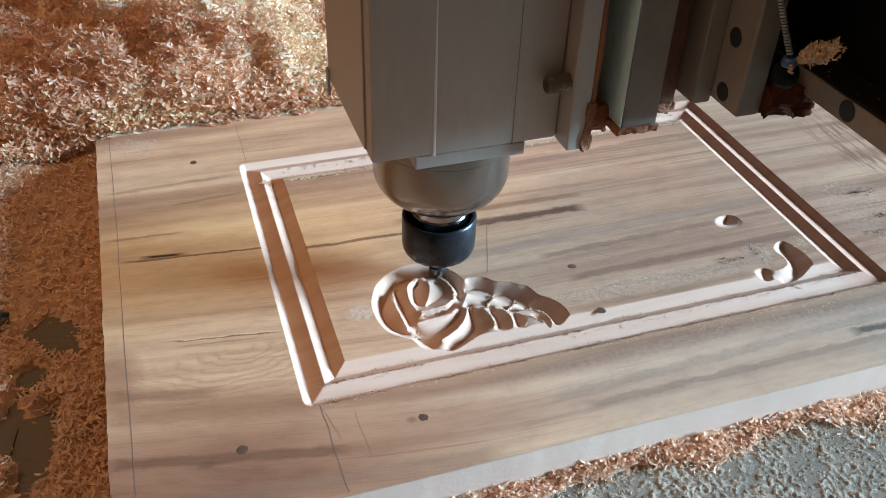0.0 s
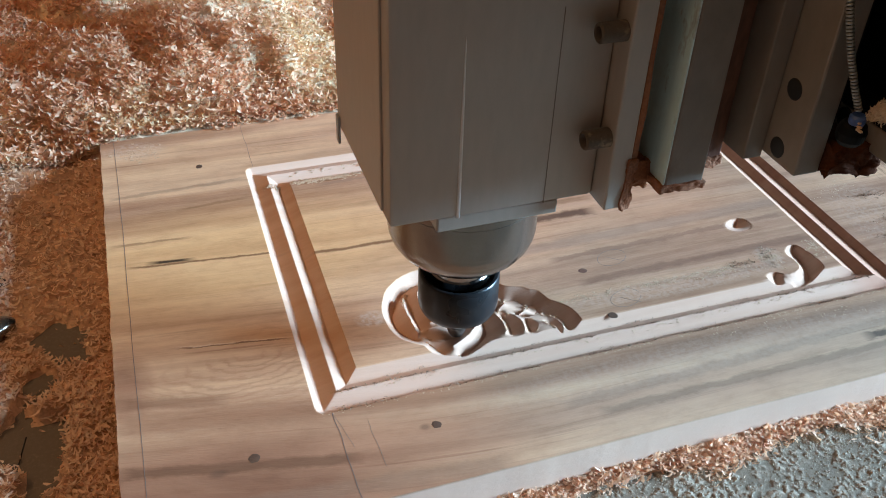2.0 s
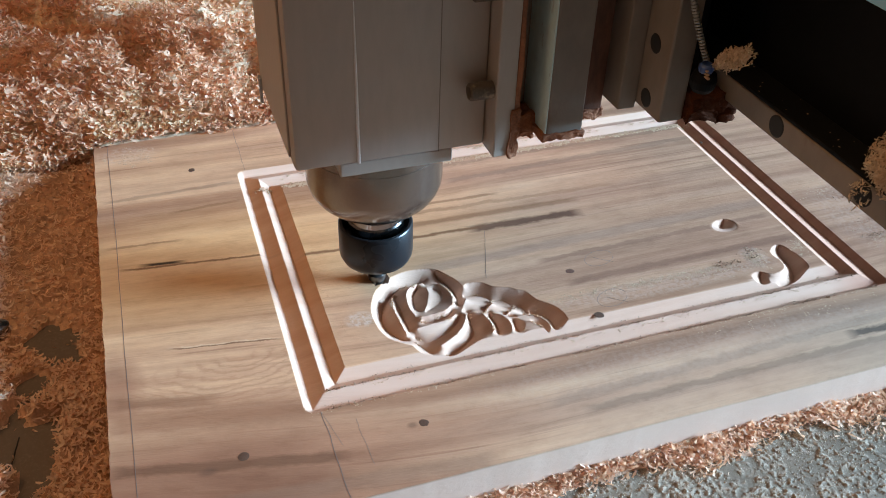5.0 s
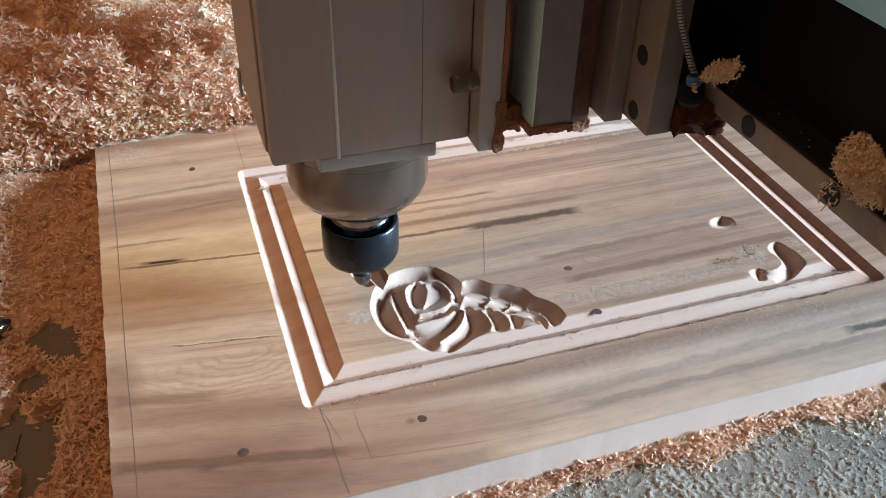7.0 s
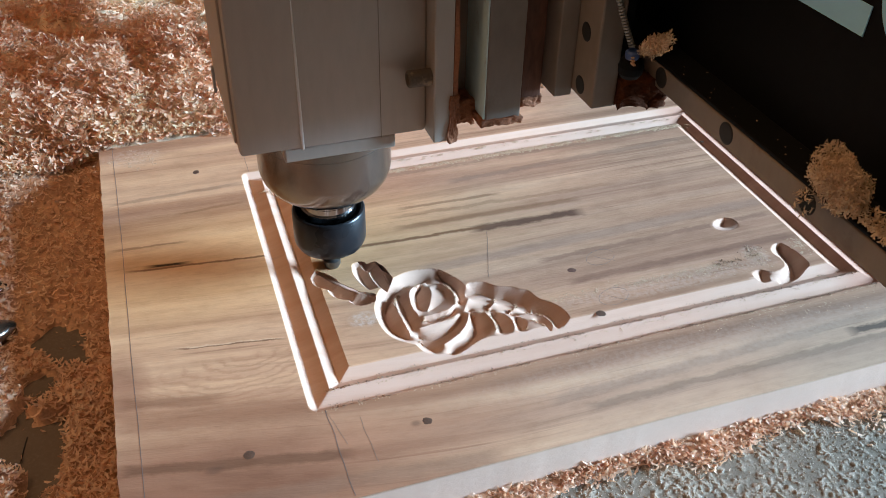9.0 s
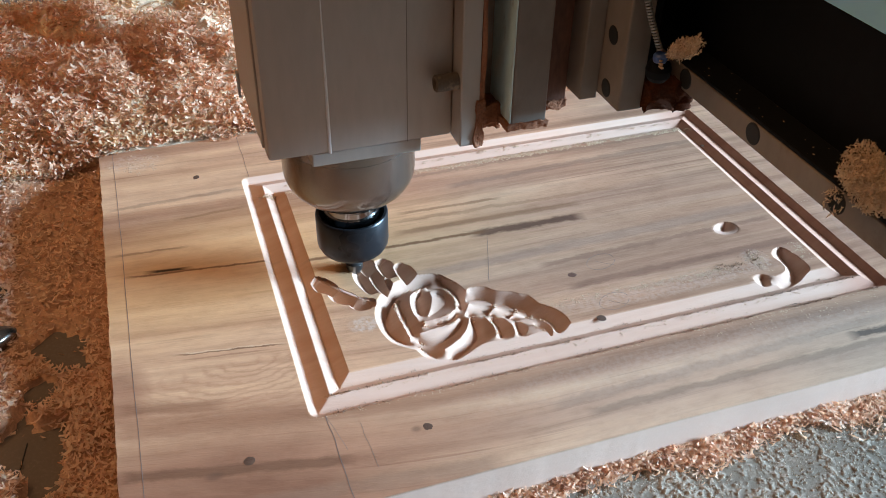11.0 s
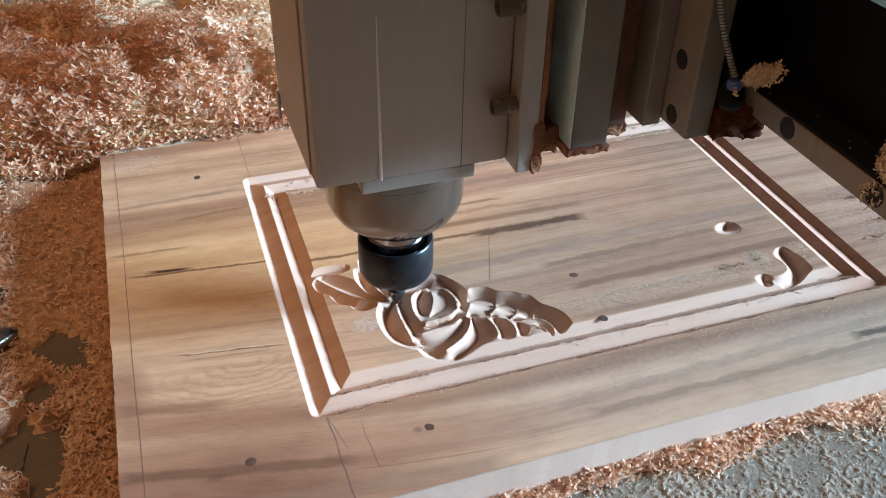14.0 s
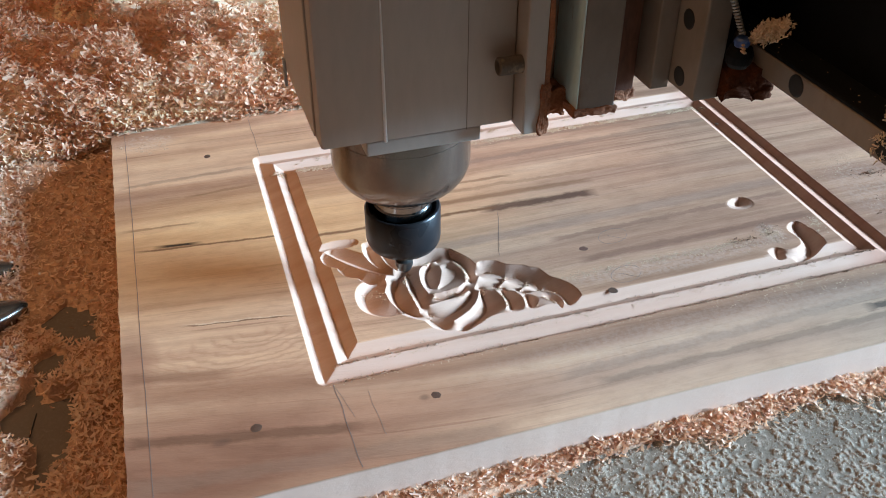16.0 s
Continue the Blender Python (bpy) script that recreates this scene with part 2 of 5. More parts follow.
    base = mix(n, l, calc(n, l, "MULTIPLY", tear, 0.8), base, (0.20, 0.11, 0.07))
    # The board's front face is mixed paler and pinker than its top.
    pale_front = unit(calc(n, l, "DIVIDE", calc(n, l, "SUBTRACT", -0.0001, sep.outputs[2]), 0.002))
    pale_front = calc(n, l, "MULTIPLY", pale_front, unit(calc(n, l, "DIVIDE", calc(n, l, "SUBTRACT", -0.064, py), 0.002)))
    base = mix(n, l, pale_front, base, mix(n, l, 0.8, base, (0.72, 0.535, 0.43)))
    base = mix(n, l, 1.0, base, (1.03, 0.95, 0.92), "MULTIPLY")
    rosy = calc(n, l, "MULTIPLY", unit(calc(n, l, "MULTIPLY", calc(n, l, "ADD", px, 0.05), 6.0)), unit(calc(n, l, "MULTIPLY", calc(n, l, "ADD", py, 0.006), 60.0)))
    base = mix(n, l, rosy, base, mix(n, l, 1.0, base, (1.05, 0.975, 0.965), "MULTIPLY"))
    # freshly milled faces are cleaner and more orange
    cut = n.new("ShaderNodeAttribute")
    cut.attribute_name = "milled"
    fresh = mix(n, l, 0.85, base, ramp(n, l, mid, [(0.3, (0.605, 0.36, 0.255)), (0.7, (0.685, 0.46, 0.355))]))
    # Right-hand grooves: shade painted in as a redder, darker milled colour.
    right_shade = unit(calc(n, l, "MULTIPLY", calc(n, l, "SUBTRACT", px, 0.385), 40.0))
    fresh = mix(n, l, right_shade, fresh, ramp(n, l, mid, [(0.3, (0.50, 0.25, 0.17)), (0.7, (0.60, 0.335, 0.235))]))
    base = mix(n, l, cut.outputs["Fac"], base, fresh)
    l.new(base, b.inputs["Base Color"])
    h = calc(n, l, "ADD", calc(n, l, "MULTIPLY", fine, 0.4), calc(n, l, "MULTIPLY", grain(n, l, coords(n, l, (150, 420, 300), "flow"), 1.0, 5, 0.7), 0.8))
    bump(n, l, b, h, 0.5, 0.0006)
    return m


def shaving_material(name, dark, mid, light, clear=0.28):
    m, n, l, b = material(name, 0.9, 0.0, 0.05)
    g = n.new("ShaderNodeNewGeometry")
    c = ramp(n, l, g.outputs["Random Per Island"], [(0.0, dark), (0.35, mid), (0.75, light), (1.0, [v * 0.85 for v in light])])
    streaks = grain(n, l, coords(n, l, (1, 1, 1)), 900, 3)
    c = mix(n, l, 0.35, c, ramp(n, l, streaks, [(0.3, dark), (0.7, light)]))
    l.new(c, b.inputs["Base Color"])
    # thin strips let part of the light through
    thin = n.new("ShaderNodeBsdfTranslucent")
    l.new(mix(n, l, 1.0, c, (1.0, 0.88, 0.75), "MULTIPLY"), thin.inputs["Color"])
    both = n.new("ShaderNodeMixShader")
    both.inputs[0].default_value = clear
    l.new(b.outputs[0], both.inputs[1])
    l.new(thin.outputs[0], both.inputs[2])
    l.new(both.outputs[0], n["Material Output"].inputs["Surface"])
    bump(n, l, b, streaks, 0.3, 0.0003)
    return m


def film_material():
    """Bare grey-green bed between clots of pale dust."""
    m, n, l, b = material("dusty_bed_film", 0.85, 0.0, 0.2)
    v = coords(n, l)
    dust = n.new("ShaderNodeAttribute")
    dust.attribute_name = "dust"
    bed_tone = ramp(n, l, grain(n, l, v, 60, 5, 0.6), [(0.3, (0.16, 0.125, 0.092)), (0.7, (0.225, 0.178, 0.132))])
    clot = ramp(n, l, grain(n, l, v, 700, 4, 0.7), [(0.3, (0.28, 0.225, 0.17)), (0.7, (0.43, 0.35, 0.275))])
    l.new(mix(n, l, dust.outputs["Fac"], bed_tone, clot), b.inputs["Base Color"])
    bump(n, l, b, grain(n, l, v, 1100, 4, 0.7), 0.5, 0.0006)
    return m


def table_material():
    m, n, l, b = material("machine_bed", 0.6, 0.0, 0.3)
    v = coords(n, l)
    c = ramp(n, l, grain(n, l, v, 14, 5, 0.6), [(0.3, (0.12, 0.10, 0.083)), (0.7, (0.195, 0.163, 0.135))])
    dust = ramp(n, l, grain(n, l, v, 420, 4, 0.75), [(0.50, (0,)), (0.68, (1,))])
    film = ramp(n, l, grain(n, l, v, 26, 4, 0.6), [(0.35, (0.1,)), (0.65, (0.75,))])
    c = mix(n, l, mix(n, l, 1.0, dust, film, "MULTIPLY"), c, (0.42, 0.37, 0.30))
    side = n.new("ShaderNodeSeparateXYZ")
    l.new(v, side.inputs[0])
    west = n.new("ShaderNodeMapRange")
    west.inputs[1].default_value, west.inputs[2].default_value = -0.38, -0.43
    l.new(side.outputs[0], west.inputs[0])
    c = mix(n, l, calc(n, l, "MULTIPLY", west.outputs[0], 0.75), c, (0.13, 0.092, 0.066))
    l.new(c, b.inputs["Base Color"])
    bump(n, l, b, grain(n, l, v, 500, 4, 0.7), 0.5, 0.0006)
    return m


WOOD = wood_material()
SHAVING = shaving_material("fresh_shavings", (0.72, 0.44, 0.285), (0.84, 0.55, 0.375), (0.87, 0.60, 0.42), 0.45)
OLD_SHAVING = shaving_material("pale_shavings", (0.71, 0.50, 0.305), (0.83, 0.625, 0.40), (0.86, 0.665, 0.44), 0.45)
# Lightened copy of the shavings, making up for missing light beside the board.
SIDE_SHAVING = shaving_material("lightened_side_shavings", (0.70, 0.46, 0.305), (0.85, 0.615, 0.435), (0.90, 0.70, 0.525), 0.4)
EDGE_SHAVING = shaving_material("orange_shavings", (0.70, 0.40, 0.25), (0.83, 0.56, 0.40), (0.87, 0.65, 0.50), 0.45)
CLUMP = shaving_material("dusty_shavings", (0.62, 0.455, 0.30), (0.82, 0.65, 0.47), (0.92, 0.78, 0.60), 0.4)
DUST = plain("brown_sawdust", (0.53, 0.305, 0.185), 0.9, 0, 0.4, 90, 0.0012)
HEAP_DUST = plain("heaped_sawdust", (0.76, 0.55, 0.37), 0.9, 0, 0.35, 90, 0.0012)
PINK_DUST = plain("pink_sawdust", (0.56, 0.33, 0.21), 0.9, 0, 0.35, 120, 0.0012)
GREY_DUST = shaving_material("grey_sawdust", (0.32, 0.26, 0.20), (0.40, 0.33, 0.26), (0.48, 0.40, 0.315), 0.0)
BROWN_BITS = shaving_material("brown_bits", (0.36, 0.20, 0.125), (0.55, 0.34, 0.22), (0.70, 0.48, 0.34), 0.1)
TORN = shaving_material("torn_wood_fibres", (0.14, 0.08, 0.05), (0.26, 0.16, 0.11), (0.45, 0.31, 0.22), 0.0)
FILM = film_material()
BED = table_material()
ALU = plain("satin_aluminium", (0.455, 0.39, 0.33), 0.55, 0.2, 0.07, 12, 0.00002, (3, 3, 0.8))
STEEL = plain("ground_steel", (0.235, 0.185, 0.145), 0.6, 0.0, 0.16, 22, 0.00003, (1, 1, 0.6), (0.20, 0.14, 0.10))
NOSE = plain("turned_steel", (0.25, 0.22, 0.19), 0.22, 0.95, 0.05, 25, 0.00001, (1, 1, 6))
GLINT = plain("glint_white", (0.80, 0.78, 0.75), 0.4, 0.0, 0.05, 30, 0)
CHROME = plain("bright_steel", (0.32, 0.31, 0.30), 0.16, 1.0, 0.05, 40, 0)
NUTBLACK = plain("black_oxide_steel", (0.012, 0.0125, 0.014), 0.30, 0.0, 0.25, 50, 0.00004, spec=0.35)
CARBIDE = plain("dark_carbide", (0.16, 0.15, 0.14), 0.3, 0.9, 0.2, 60, 0)
BOLT = plain("dusty_bolt_steel", (0.12, 0.09, 0.065), 0.7, 0.2, 0.3, 80, 0.0003, (1, 1, 1), (0.30, 0.21, 0.13))
TEAL = plain("pale_green_paint", (0.60, 0.77, 0.75), 0.45, 0.0, 0.18, 30, 0.00005, (1, 1, 0.4), (0.30, 0.27, 0.22))
CAKE = plain("dark_caked_dust", (0.075, 0.026, 0.013), 0.95, 0.0, 0.5, 120, 0.0012, spec=0.05)
RUST = plain("caked_brown_dust", (0.29, 0.105, 0.045), 0.9, 0.0, 0.5, 120, 0.0015)
GREASE = plain("greasy_brown_dust", (0.15, 0.058, 0.03), 0.7, 0.0, 0.5, 60, 0.0008, (1, 1, 0.3))
BLACK = plain("black_enamel", (0.006, 0.006, 0.0065), 0.6, 0.0, 0.3, 30, 0.00005, spec=0.12)
# Near-black colour that stands in for the shade inside holes and the slot.
HOLE_DARK = plain("opening_shade", (0.012, 0.011, 0.010), 0.7, 0.0, 0.2, 30, 0)
STICKER = plain("pale_blue_vinyl", (0.38, 0.74, 1.0), 0.4, 0.0, 0.05, 20, 0)
CABLE = plain("coiled_steel_sleeve", (0.33, 0.32, 0.30), 0.4, 0.7, 0.2, 60, 0)
BLUE = plain("blue_plastic", (0.05, 0.10, 0.28), 0.45, 0.0, 0.25, 60, 0.0001, (1, 1, 1), (0.25, 0.2, 0.15))
PENCIL = plain("graphite", (0.17, 0.12, 0.10), 0.6, 0.0, 0.3, 300, 0)
FAINT = plain("faint_graphite", (0.24, 0.165, 0.125), 0.6, 0.0, 0.3, 300, 0)
CRUMB = shaving_material("pale_wood_crumbs", (0.46, 0.28, 0.17), (0.54, 0.35, 0.22), (0.62, 0.42, 0.28), 0.0)
CRUMB_ORANGE = shaving_material("orange_wood_crumbs", (0.52, 0.28, 0.16), (0.66, 0.40, 0.25), (0.76, 0.53, 0.38), 0.2)
REDKNOT = plain("reddish_knot", (0.16, 0.07, 0.045), 0.6, 0.0, 0.35, 200, 0.0004)
KNOT = plain("dark_knot", (0.10, 0.05, 0.03), 0.6, 0.0, 0.35, 200, 0.0004)
# Unseen room surfaces: their red-brown tints are chosen to warm bounced light.
BOUNCE_PLASTER = plain("bounce_tinted_plaster", (0.20, 0.075, 0.03), 0.9, 0, 0.15, 2, 0.002)
# Warm pane added to tint the sky above the overhead fill lamp.
WARM_PANE = shaving_material("warm_fill_pane", (0.55, 0.36, 0.16), (0.60, 0.40, 0.18), (0.64, 0.43, 0.20), 0.5)
CONCRETE = plain("concrete_floor", (0.16, 0.105, 0.07), 0.85, 0, 0.2, 3, 0.002)
SHEET = plain("roof_sheet", (0.16, 0.085, 0.045), 0.7, 0, 0.15, 2, 0.001)
FRAMEPAINT = plain("cream_machine_paint", (0.42, 0.42, 0.40), 0.5, 0, 0.1, 8, 0.0002)

# ---- mesh helpers ----
BASE = {}


def thing(name, at, label, category, group="", kind=""):
    ob = new(name)
    ob.empty_display_size = 0.02
    ob.location = at
    BASE[ob] = Vector(at)
    return tagged(ob, label, category, group, kind)


def part(name, bm, mat, parent=None, label="", smooth=False):
    """Links a bmesh, given in the places of the clip's first moment, as one mesh under a thing."""
    base = BASE.get(parent, Vector())
    if parent is not None:
        bmesh.ops.translate(bm, verts=bm.verts, vec=-base)
    me = bpy.data.meshes.new(name)
    bm.to_mesh(me)
    bm.free()
    me.materials.append(mat)
    if smooth:
        me.polygons.foreach_set("use_smooth", [True] * len(me.polygons))
    ob = new(name, me)
    if parent is not None:
        ob.parent = parent
        BASE[ob] = base
    if label:
        ob["label"] = label
    return ob


def box(x0, x1, y0, y1, z0, z1, bevel=0.0, bm=None, segments=2):
    bm = bm or bmesh.new()
    r = bmesh.ops.create_cube(bm, size=1.0, matrix=Matrix.LocRotScale(((x0 + x1) / 2, (y0 + y1) / 2, (z0 + z1) / 2), None, (x1 - x0, y1 - y0, z1 - z0)))
    if bevel:
        edges = list({e for v in r["verts"] for e in v.link_edges})
        bmesh.ops.bevel(bm, geom=edges, offset=bevel, segments=segments, affect="EDGES", profile=0.5)
    return bm


def lathe(profile, at=(0, 0, 0), steps=64, turn=None, bm=None):
    """A turned solid from (radius, height) pairs about z, closed where the radius is 0."""
    bm = bm or bmesh.new()
    rings, made = [], []
    for r, z in profile:
        if r <= 0:
            rings.append([bm.verts.new((0, 0, z))])
        else:
            rings.append([bm.verts.new((r * math.cos(a), r * math.sin(a), z)) for a in (2 * math.pi * i / steps for i in range(steps))])
        made += rings[-1]
    for a, b in zip(rings, rings[1:]):
        for i in range(steps):
            j = (i + 1) % steps
            face = [a[0]] if len(a) == 1 else [a[i], a[j]]
            face += [b[0]] if len(b) == 1 else [b[j], b[i]]
            if len(face) > 2:
                bm.faces.new(face)
    m = Matrix.Translation(at) @ (turn.to_4x4() if turn is not None else Matrix())
    bmesh.ops.transform(bm, matrix=m, verts=made)
    bmesh.ops.recalc_face_normals(bm, faces=bm.faces)
    return bm


def sharpen(ob, degrees=35):
    """Smooth shading with crisp edges."""
    ob.data.polygons.foreach_set("use_smooth", [True] * len(ob.data.polygons))
    ob.data.set_sharp_from_angle(angle=radians(degrees))
    return ob


def tube(points, radius, sides=8, bm=None):
    """A round bar through a row of points."""
    bm = bm or bmesh.new()
    pts = [Vector(p) for p in points]
    rings = []
    for i, p in enumerate(pts):
        ahead = (pts[min(i + 1, len(pts) - 1)] - pts[max(i - 1, 0)]).normalized()
        side = ahead.cross(Vector((0.3, 0.2, 0.93))).normalized()
        up = side.cross(ahead)
        rings.append([bm.verts.new(p + radius * (math.cos(a) * side + math.sin(a) * up)) for a in (2 * math.pi * k / sides for k in range(sides))])
    for a, b in zip(rings, rings[1:]):
        for k in range(sides):
            bm.faces.new((a[k], a[(k + 1) % sides], b[(k + 1) % sides], b[k]))
    bm.faces.new(rings[0][::-1])
    bm.faces.new(rings[-1])
    return bm


def mesh_object(name, verts, faces, mat, smooth=False):
    """One mesh from arrays of places and of equal-sided faces."""
    me = bpy.data.meshes.new(name)
    verts, faces = np.asarray(verts, np.float32), np.asarray(faces, np.int32)
    count, sides = faces.shape
    me.vertices.add(len(verts))
    me.vertices.foreach_set("co", verts.ravel())
    me.loops.add(count * sides)
    me.loops.foreach_set("vertex_index", faces.ravel())
    me.polygons.add(count)
    me.polygons.foreach_set("loop_start", np.arange(0, count * sides, sides, dtype=np.int32))
    me.polygons.foreach_set("use_smooth", np.full(count, smooth))
    me.update(calc_edges=True)
    me.validate()
    me.materials.append(mat)
    return new(name, me)


def smoothstep(a, b, v):
    s = np.clip((v - a) / (b - a), 0, 1)
    return s * s * (3 - 2 * s)


def lumpy(x, y, cell, seed, octaves=3):
    """Irregular value noise, 0 to 1, with lumps about a cell wide."""
    table = np.random.default_rng(seed).random((256, 256))
    out, amp, total = 0.0, 1.0, 0.0
    for k in range(octaves):
        a = 0.6 + 1.1 * k
        u = (x * math.cos(a) - y * math.sin(a)) / cell + 37.3 * k + 512
        v = (x * math.sin(a) + y * math.cos(a)) / cell + 11.9 * k + 512
        i, j = np.floor(u).astype(int), np.floor(v).astype(int)
        fu, fv = u - i, v - j
        fu, fv = fu * fu * (3 - 2 * fu), fv * fv * (3 - 2 * fv)
        row = lambda m: table[m % 256, j % 256] * (1 - fv) + table[m % 256, (j + 1) % 256] * fv  # noqa: E731
        out = out + amp * (row(i) * (1 - fu) + row(i + 1) * fu)
        total += amp
        amp, cell = amp * 0.6, cell * 0.5
    return out / total


def wavy(x, y, scale, seed, octaves=3):
    """Smooth noise in about -1 to 1 on arrays of places."""
    out, amp, total = np.zeros_like(x), 1.0, 0.0
    rng = np.random.default_rng(seed)
    for _ in range(octaves):
        for _ in range(5):
            a, ph = rng.uniform(0, 2 * np.pi, 2)
            f = rng.uniform(0.6, 1.4) * scale
            out = out + amp * np.sin((x * np.cos(a) + y * np.sin(a)) * f + ph)
        total += amp * 2.2
        amp, scale = amp * 0.5, scale * 2.1
    return out / total


# ---- the room ----
TABLE = -0.033
FLOOR = -0.90


def shell(name, bm, mat, label):
    return tagged(part(name, bm, mat), label, name.split("_")[0], kind="structure")


shell("floor", box(-4.0, 4.0, -4.0, 4.0, FLOOR - 0.1, FLOOR), CONCRETE, "unseen concrete floor under the machine, tinted brown for the bounce")
# The opening and its warm pane are added, unseen, for the overhead fill.
_bm = box(-4.2, -1.65, -4.2, 4.2, 2.78, 2.88)
box(-0.25, 4.2, -4.2, 4.2, 2.78, 2.88, bm=_bm)
box(-1.65, -0.25, -4.2, -0.25, 2.78, 2.88, bm=_bm)
box(-1.65, -0.25, 1.05, 4.2, 2.78, 2.88, bm=_bm)
shell("skylight", box(-1.66, -0.24, -0.26, 1.06, 2.8805, 2.890), WARM_PANE, "unseen translucent sheet added to warm the fill from above")
shell("ceiling", _bm, SHEET, "unseen brown ceiling with an opening added for the overhead fill")
_bm = box(4.0, 4.2, -4.0, -2.7, FLOOR, 2.78)
box(4.0, 4.2, 0.3, 4.0, FLOOR, 2.7, bm=_bm)
box(4.0, 4.2, -2.7, 0.3, 1.6, 2.78, bm=_bm)
box(4.0, 4.2, -2.7, 0.3, FLOOR, 0.40, bm=_bm)
shell("wall_east", _bm, BOUNCE_PLASTER, "unseen plaster wall, tinted red-brown for the bounce, with a wide unglazed window")
shell("wall_north", box(-4.2, 4.0, 4.0, 4.2, FLOOR, 2.78), BOUNCE_PLASTER, "unseen plaster wall, tinted red-brown to warm the bounce")
shell("wall_west", box(-4.2, -4.0, -4.2, 4.0, FLOOR, 2.78), BOUNCE_PLASTER, "unseen plaster wall, tinted red-brown to warm the bounce")
shell("wall_south", box(-4.0, 4.0, -4.2, -4.0, FLOOR, 2.78), BOUNCE_PLASTER, "unseen plaster wall, tinted red-brown to warm the bounce")

# ---- machine bed ----
bed = thing("machine_bed", (0.3, 0.3, FLOOR), "grey machine bed dusted with sawdust", "machine bed")
part("bed_top", box(-0.75, 1.6, -0.62, 1.25, TABLE - 0.03, TABLE, 0.002), BED, bed, "grey bed top under a film of sawdust")
for _x0, _x1, _y0, _y1 in ((-0.75, 1.6, -0.62, -0.54), (-0.75, 1.6, 1.17, 1.25), (-0.75, -0.67, -0.54, 1.17), (1.52, 1.6, -0.54, 1.17)):
    part("bed_beam", box(_x0, _x1, _y0, _y1, TABLE - 0.15, TABLE - 0.0302, 0.003), FRAMEPAINT, bed)
for _x in (-0.74, 1.51):
    for _y in (-0.61, 1.16):
        part("leg", box(_x, _x + 0.08, _y, _y + 0.08, FLOOR, TABLE - 0.1502, 0.003), FRAMEPAINT, bed)

# ---- the carved board ----
FW, FH = 0.430, 0.283
BX0, BX1, BY0, BY1 = -0.112, 0.640, -0.069, 0.3565


def curve_through(points, count=60):
    """A smooth way through a few points, in metres, evenly stepped."""
    p = np.array(points, float) / 1000
    p = np.vstack([2 * p[0] - p[1], p, 2 * p[-1] - p[-2]])
    out = []
    for a, b, c, d in zip(p, p[1:], p[2:], p[3:]):
        u = np.linspace(0, 1, 30, endpoint=False)[:, None]
        out.append(0.5 * (2 * b + (c - a) * u + (2 * a - 5 * b + 4 * c - d) * u**2 + (3 * b - a - 3 * c + d) * u**3))
    q = np.vstack(out + [p[-2:-1]])
    s = np.r_[0, np.cumsum(np.hypot(*np.diff(q, axis=0).T))]
    k = np.linspace(0, s[-1], count)
    return np.c_[np.interp(k, s, q[:, 0]), np.interp(k, s, q[:, 1])]


def gouge(height, gx, gy, points, right, left, deep, ends=0.15):
    """Lowers the height map by one cutter stroke: right and left are the widths of its two flanks, in millimetres,
    or the widths at its start and end."""
    q = curve_through(points)
    right, left = (np.array(w if isinstance(w, tuple) else (w, w), float) * 1.08 / 1000 for w in (right, left))
    deep = deep * 1.15 / 1000
    reach = max(right.max(), left.max())
    near = (gx > q[:, 0].min() - reach) & (gx < q[:, 0].max() + reach) & (gy > q[:, 1].min() - reach) & (gy < q[:, 1].max() + reach)
    x, y = gx[near], gy[near]
    d2 = (x[:, None] - q[:, 0]) ** 2 + (y[:, None] - q[:, 1]) ** 2
    k = d2.argmin(1)
    tan = np.gradient(q, axis=0)
    tan /= np.hypot(*tan.T)[:, None]
    dist = np.sqrt(d2.min(1)) + 1e-6
    lean = np.clip((tan[k, 0] * (y - q[k, 1]) - tan[k, 1] * (x - q[k, 0])) / dist, -1, 1)
    u = k / (len(q) - 1)
    swell = np.clip(np.sin(np.pi * np.clip(u, 0.03, 0.97)), 0, 1) ** ends
    wr, wl = right[0] + (right[1] - right[0]) * u, left[0] + (left[1] - left[0]) * u
    small = np.minimum(wl, wr)
    width = (small + (np.where(lean > 0, wl, wr) - small) * lean**2) * swell
    shape = np.clip(1 - dist / width, 0, 1)
    # flanks a little hollow, as a ball-nosed cutter leaves them
    shape = 0.8 * shape + 0.2 * np.sin(shape * np.pi / 2)
    height[near] = np.minimum(height[near], -deep * swell * shape)


def carved_outline():
    """Edge of the carved rose and leaf, in millimetres."""
    rose =  [(78.6, 38.8), (71.5, 43.8), (65.6, 50.2), (62.3, 59.4), (61.3, 70.4), (62.5, 82.3), (68.3, 96.4), (75.3, 104.1), (84.7, 110.7), (96.3, 114.1), (107.0, 113.7), (116.8, 110.8), (123.0, 103.4), (128.0, 95.1), (130.9, 86.2)]
    leaf = [(133.9, 88.6), (144.4, 86.8), (151.0, 80.2), (161.8, 75.6), (166.3, 71.7), (171.2, 68.9), (175.2, 57.9), (180.1, 53.3), (186.1, 44.5), (187.9, 33.4), (183.4, 24.6), (175.6, 18.6), (166.9, 23.0), (151.3, 27.2), (139.4, 27.9), (129.1, 30.4), (122.5, 30.1), (112.4, 25.2), (101.8, 19.5), (91.3, 20.5), (83.7, 26.7)]
    return rose + leaf


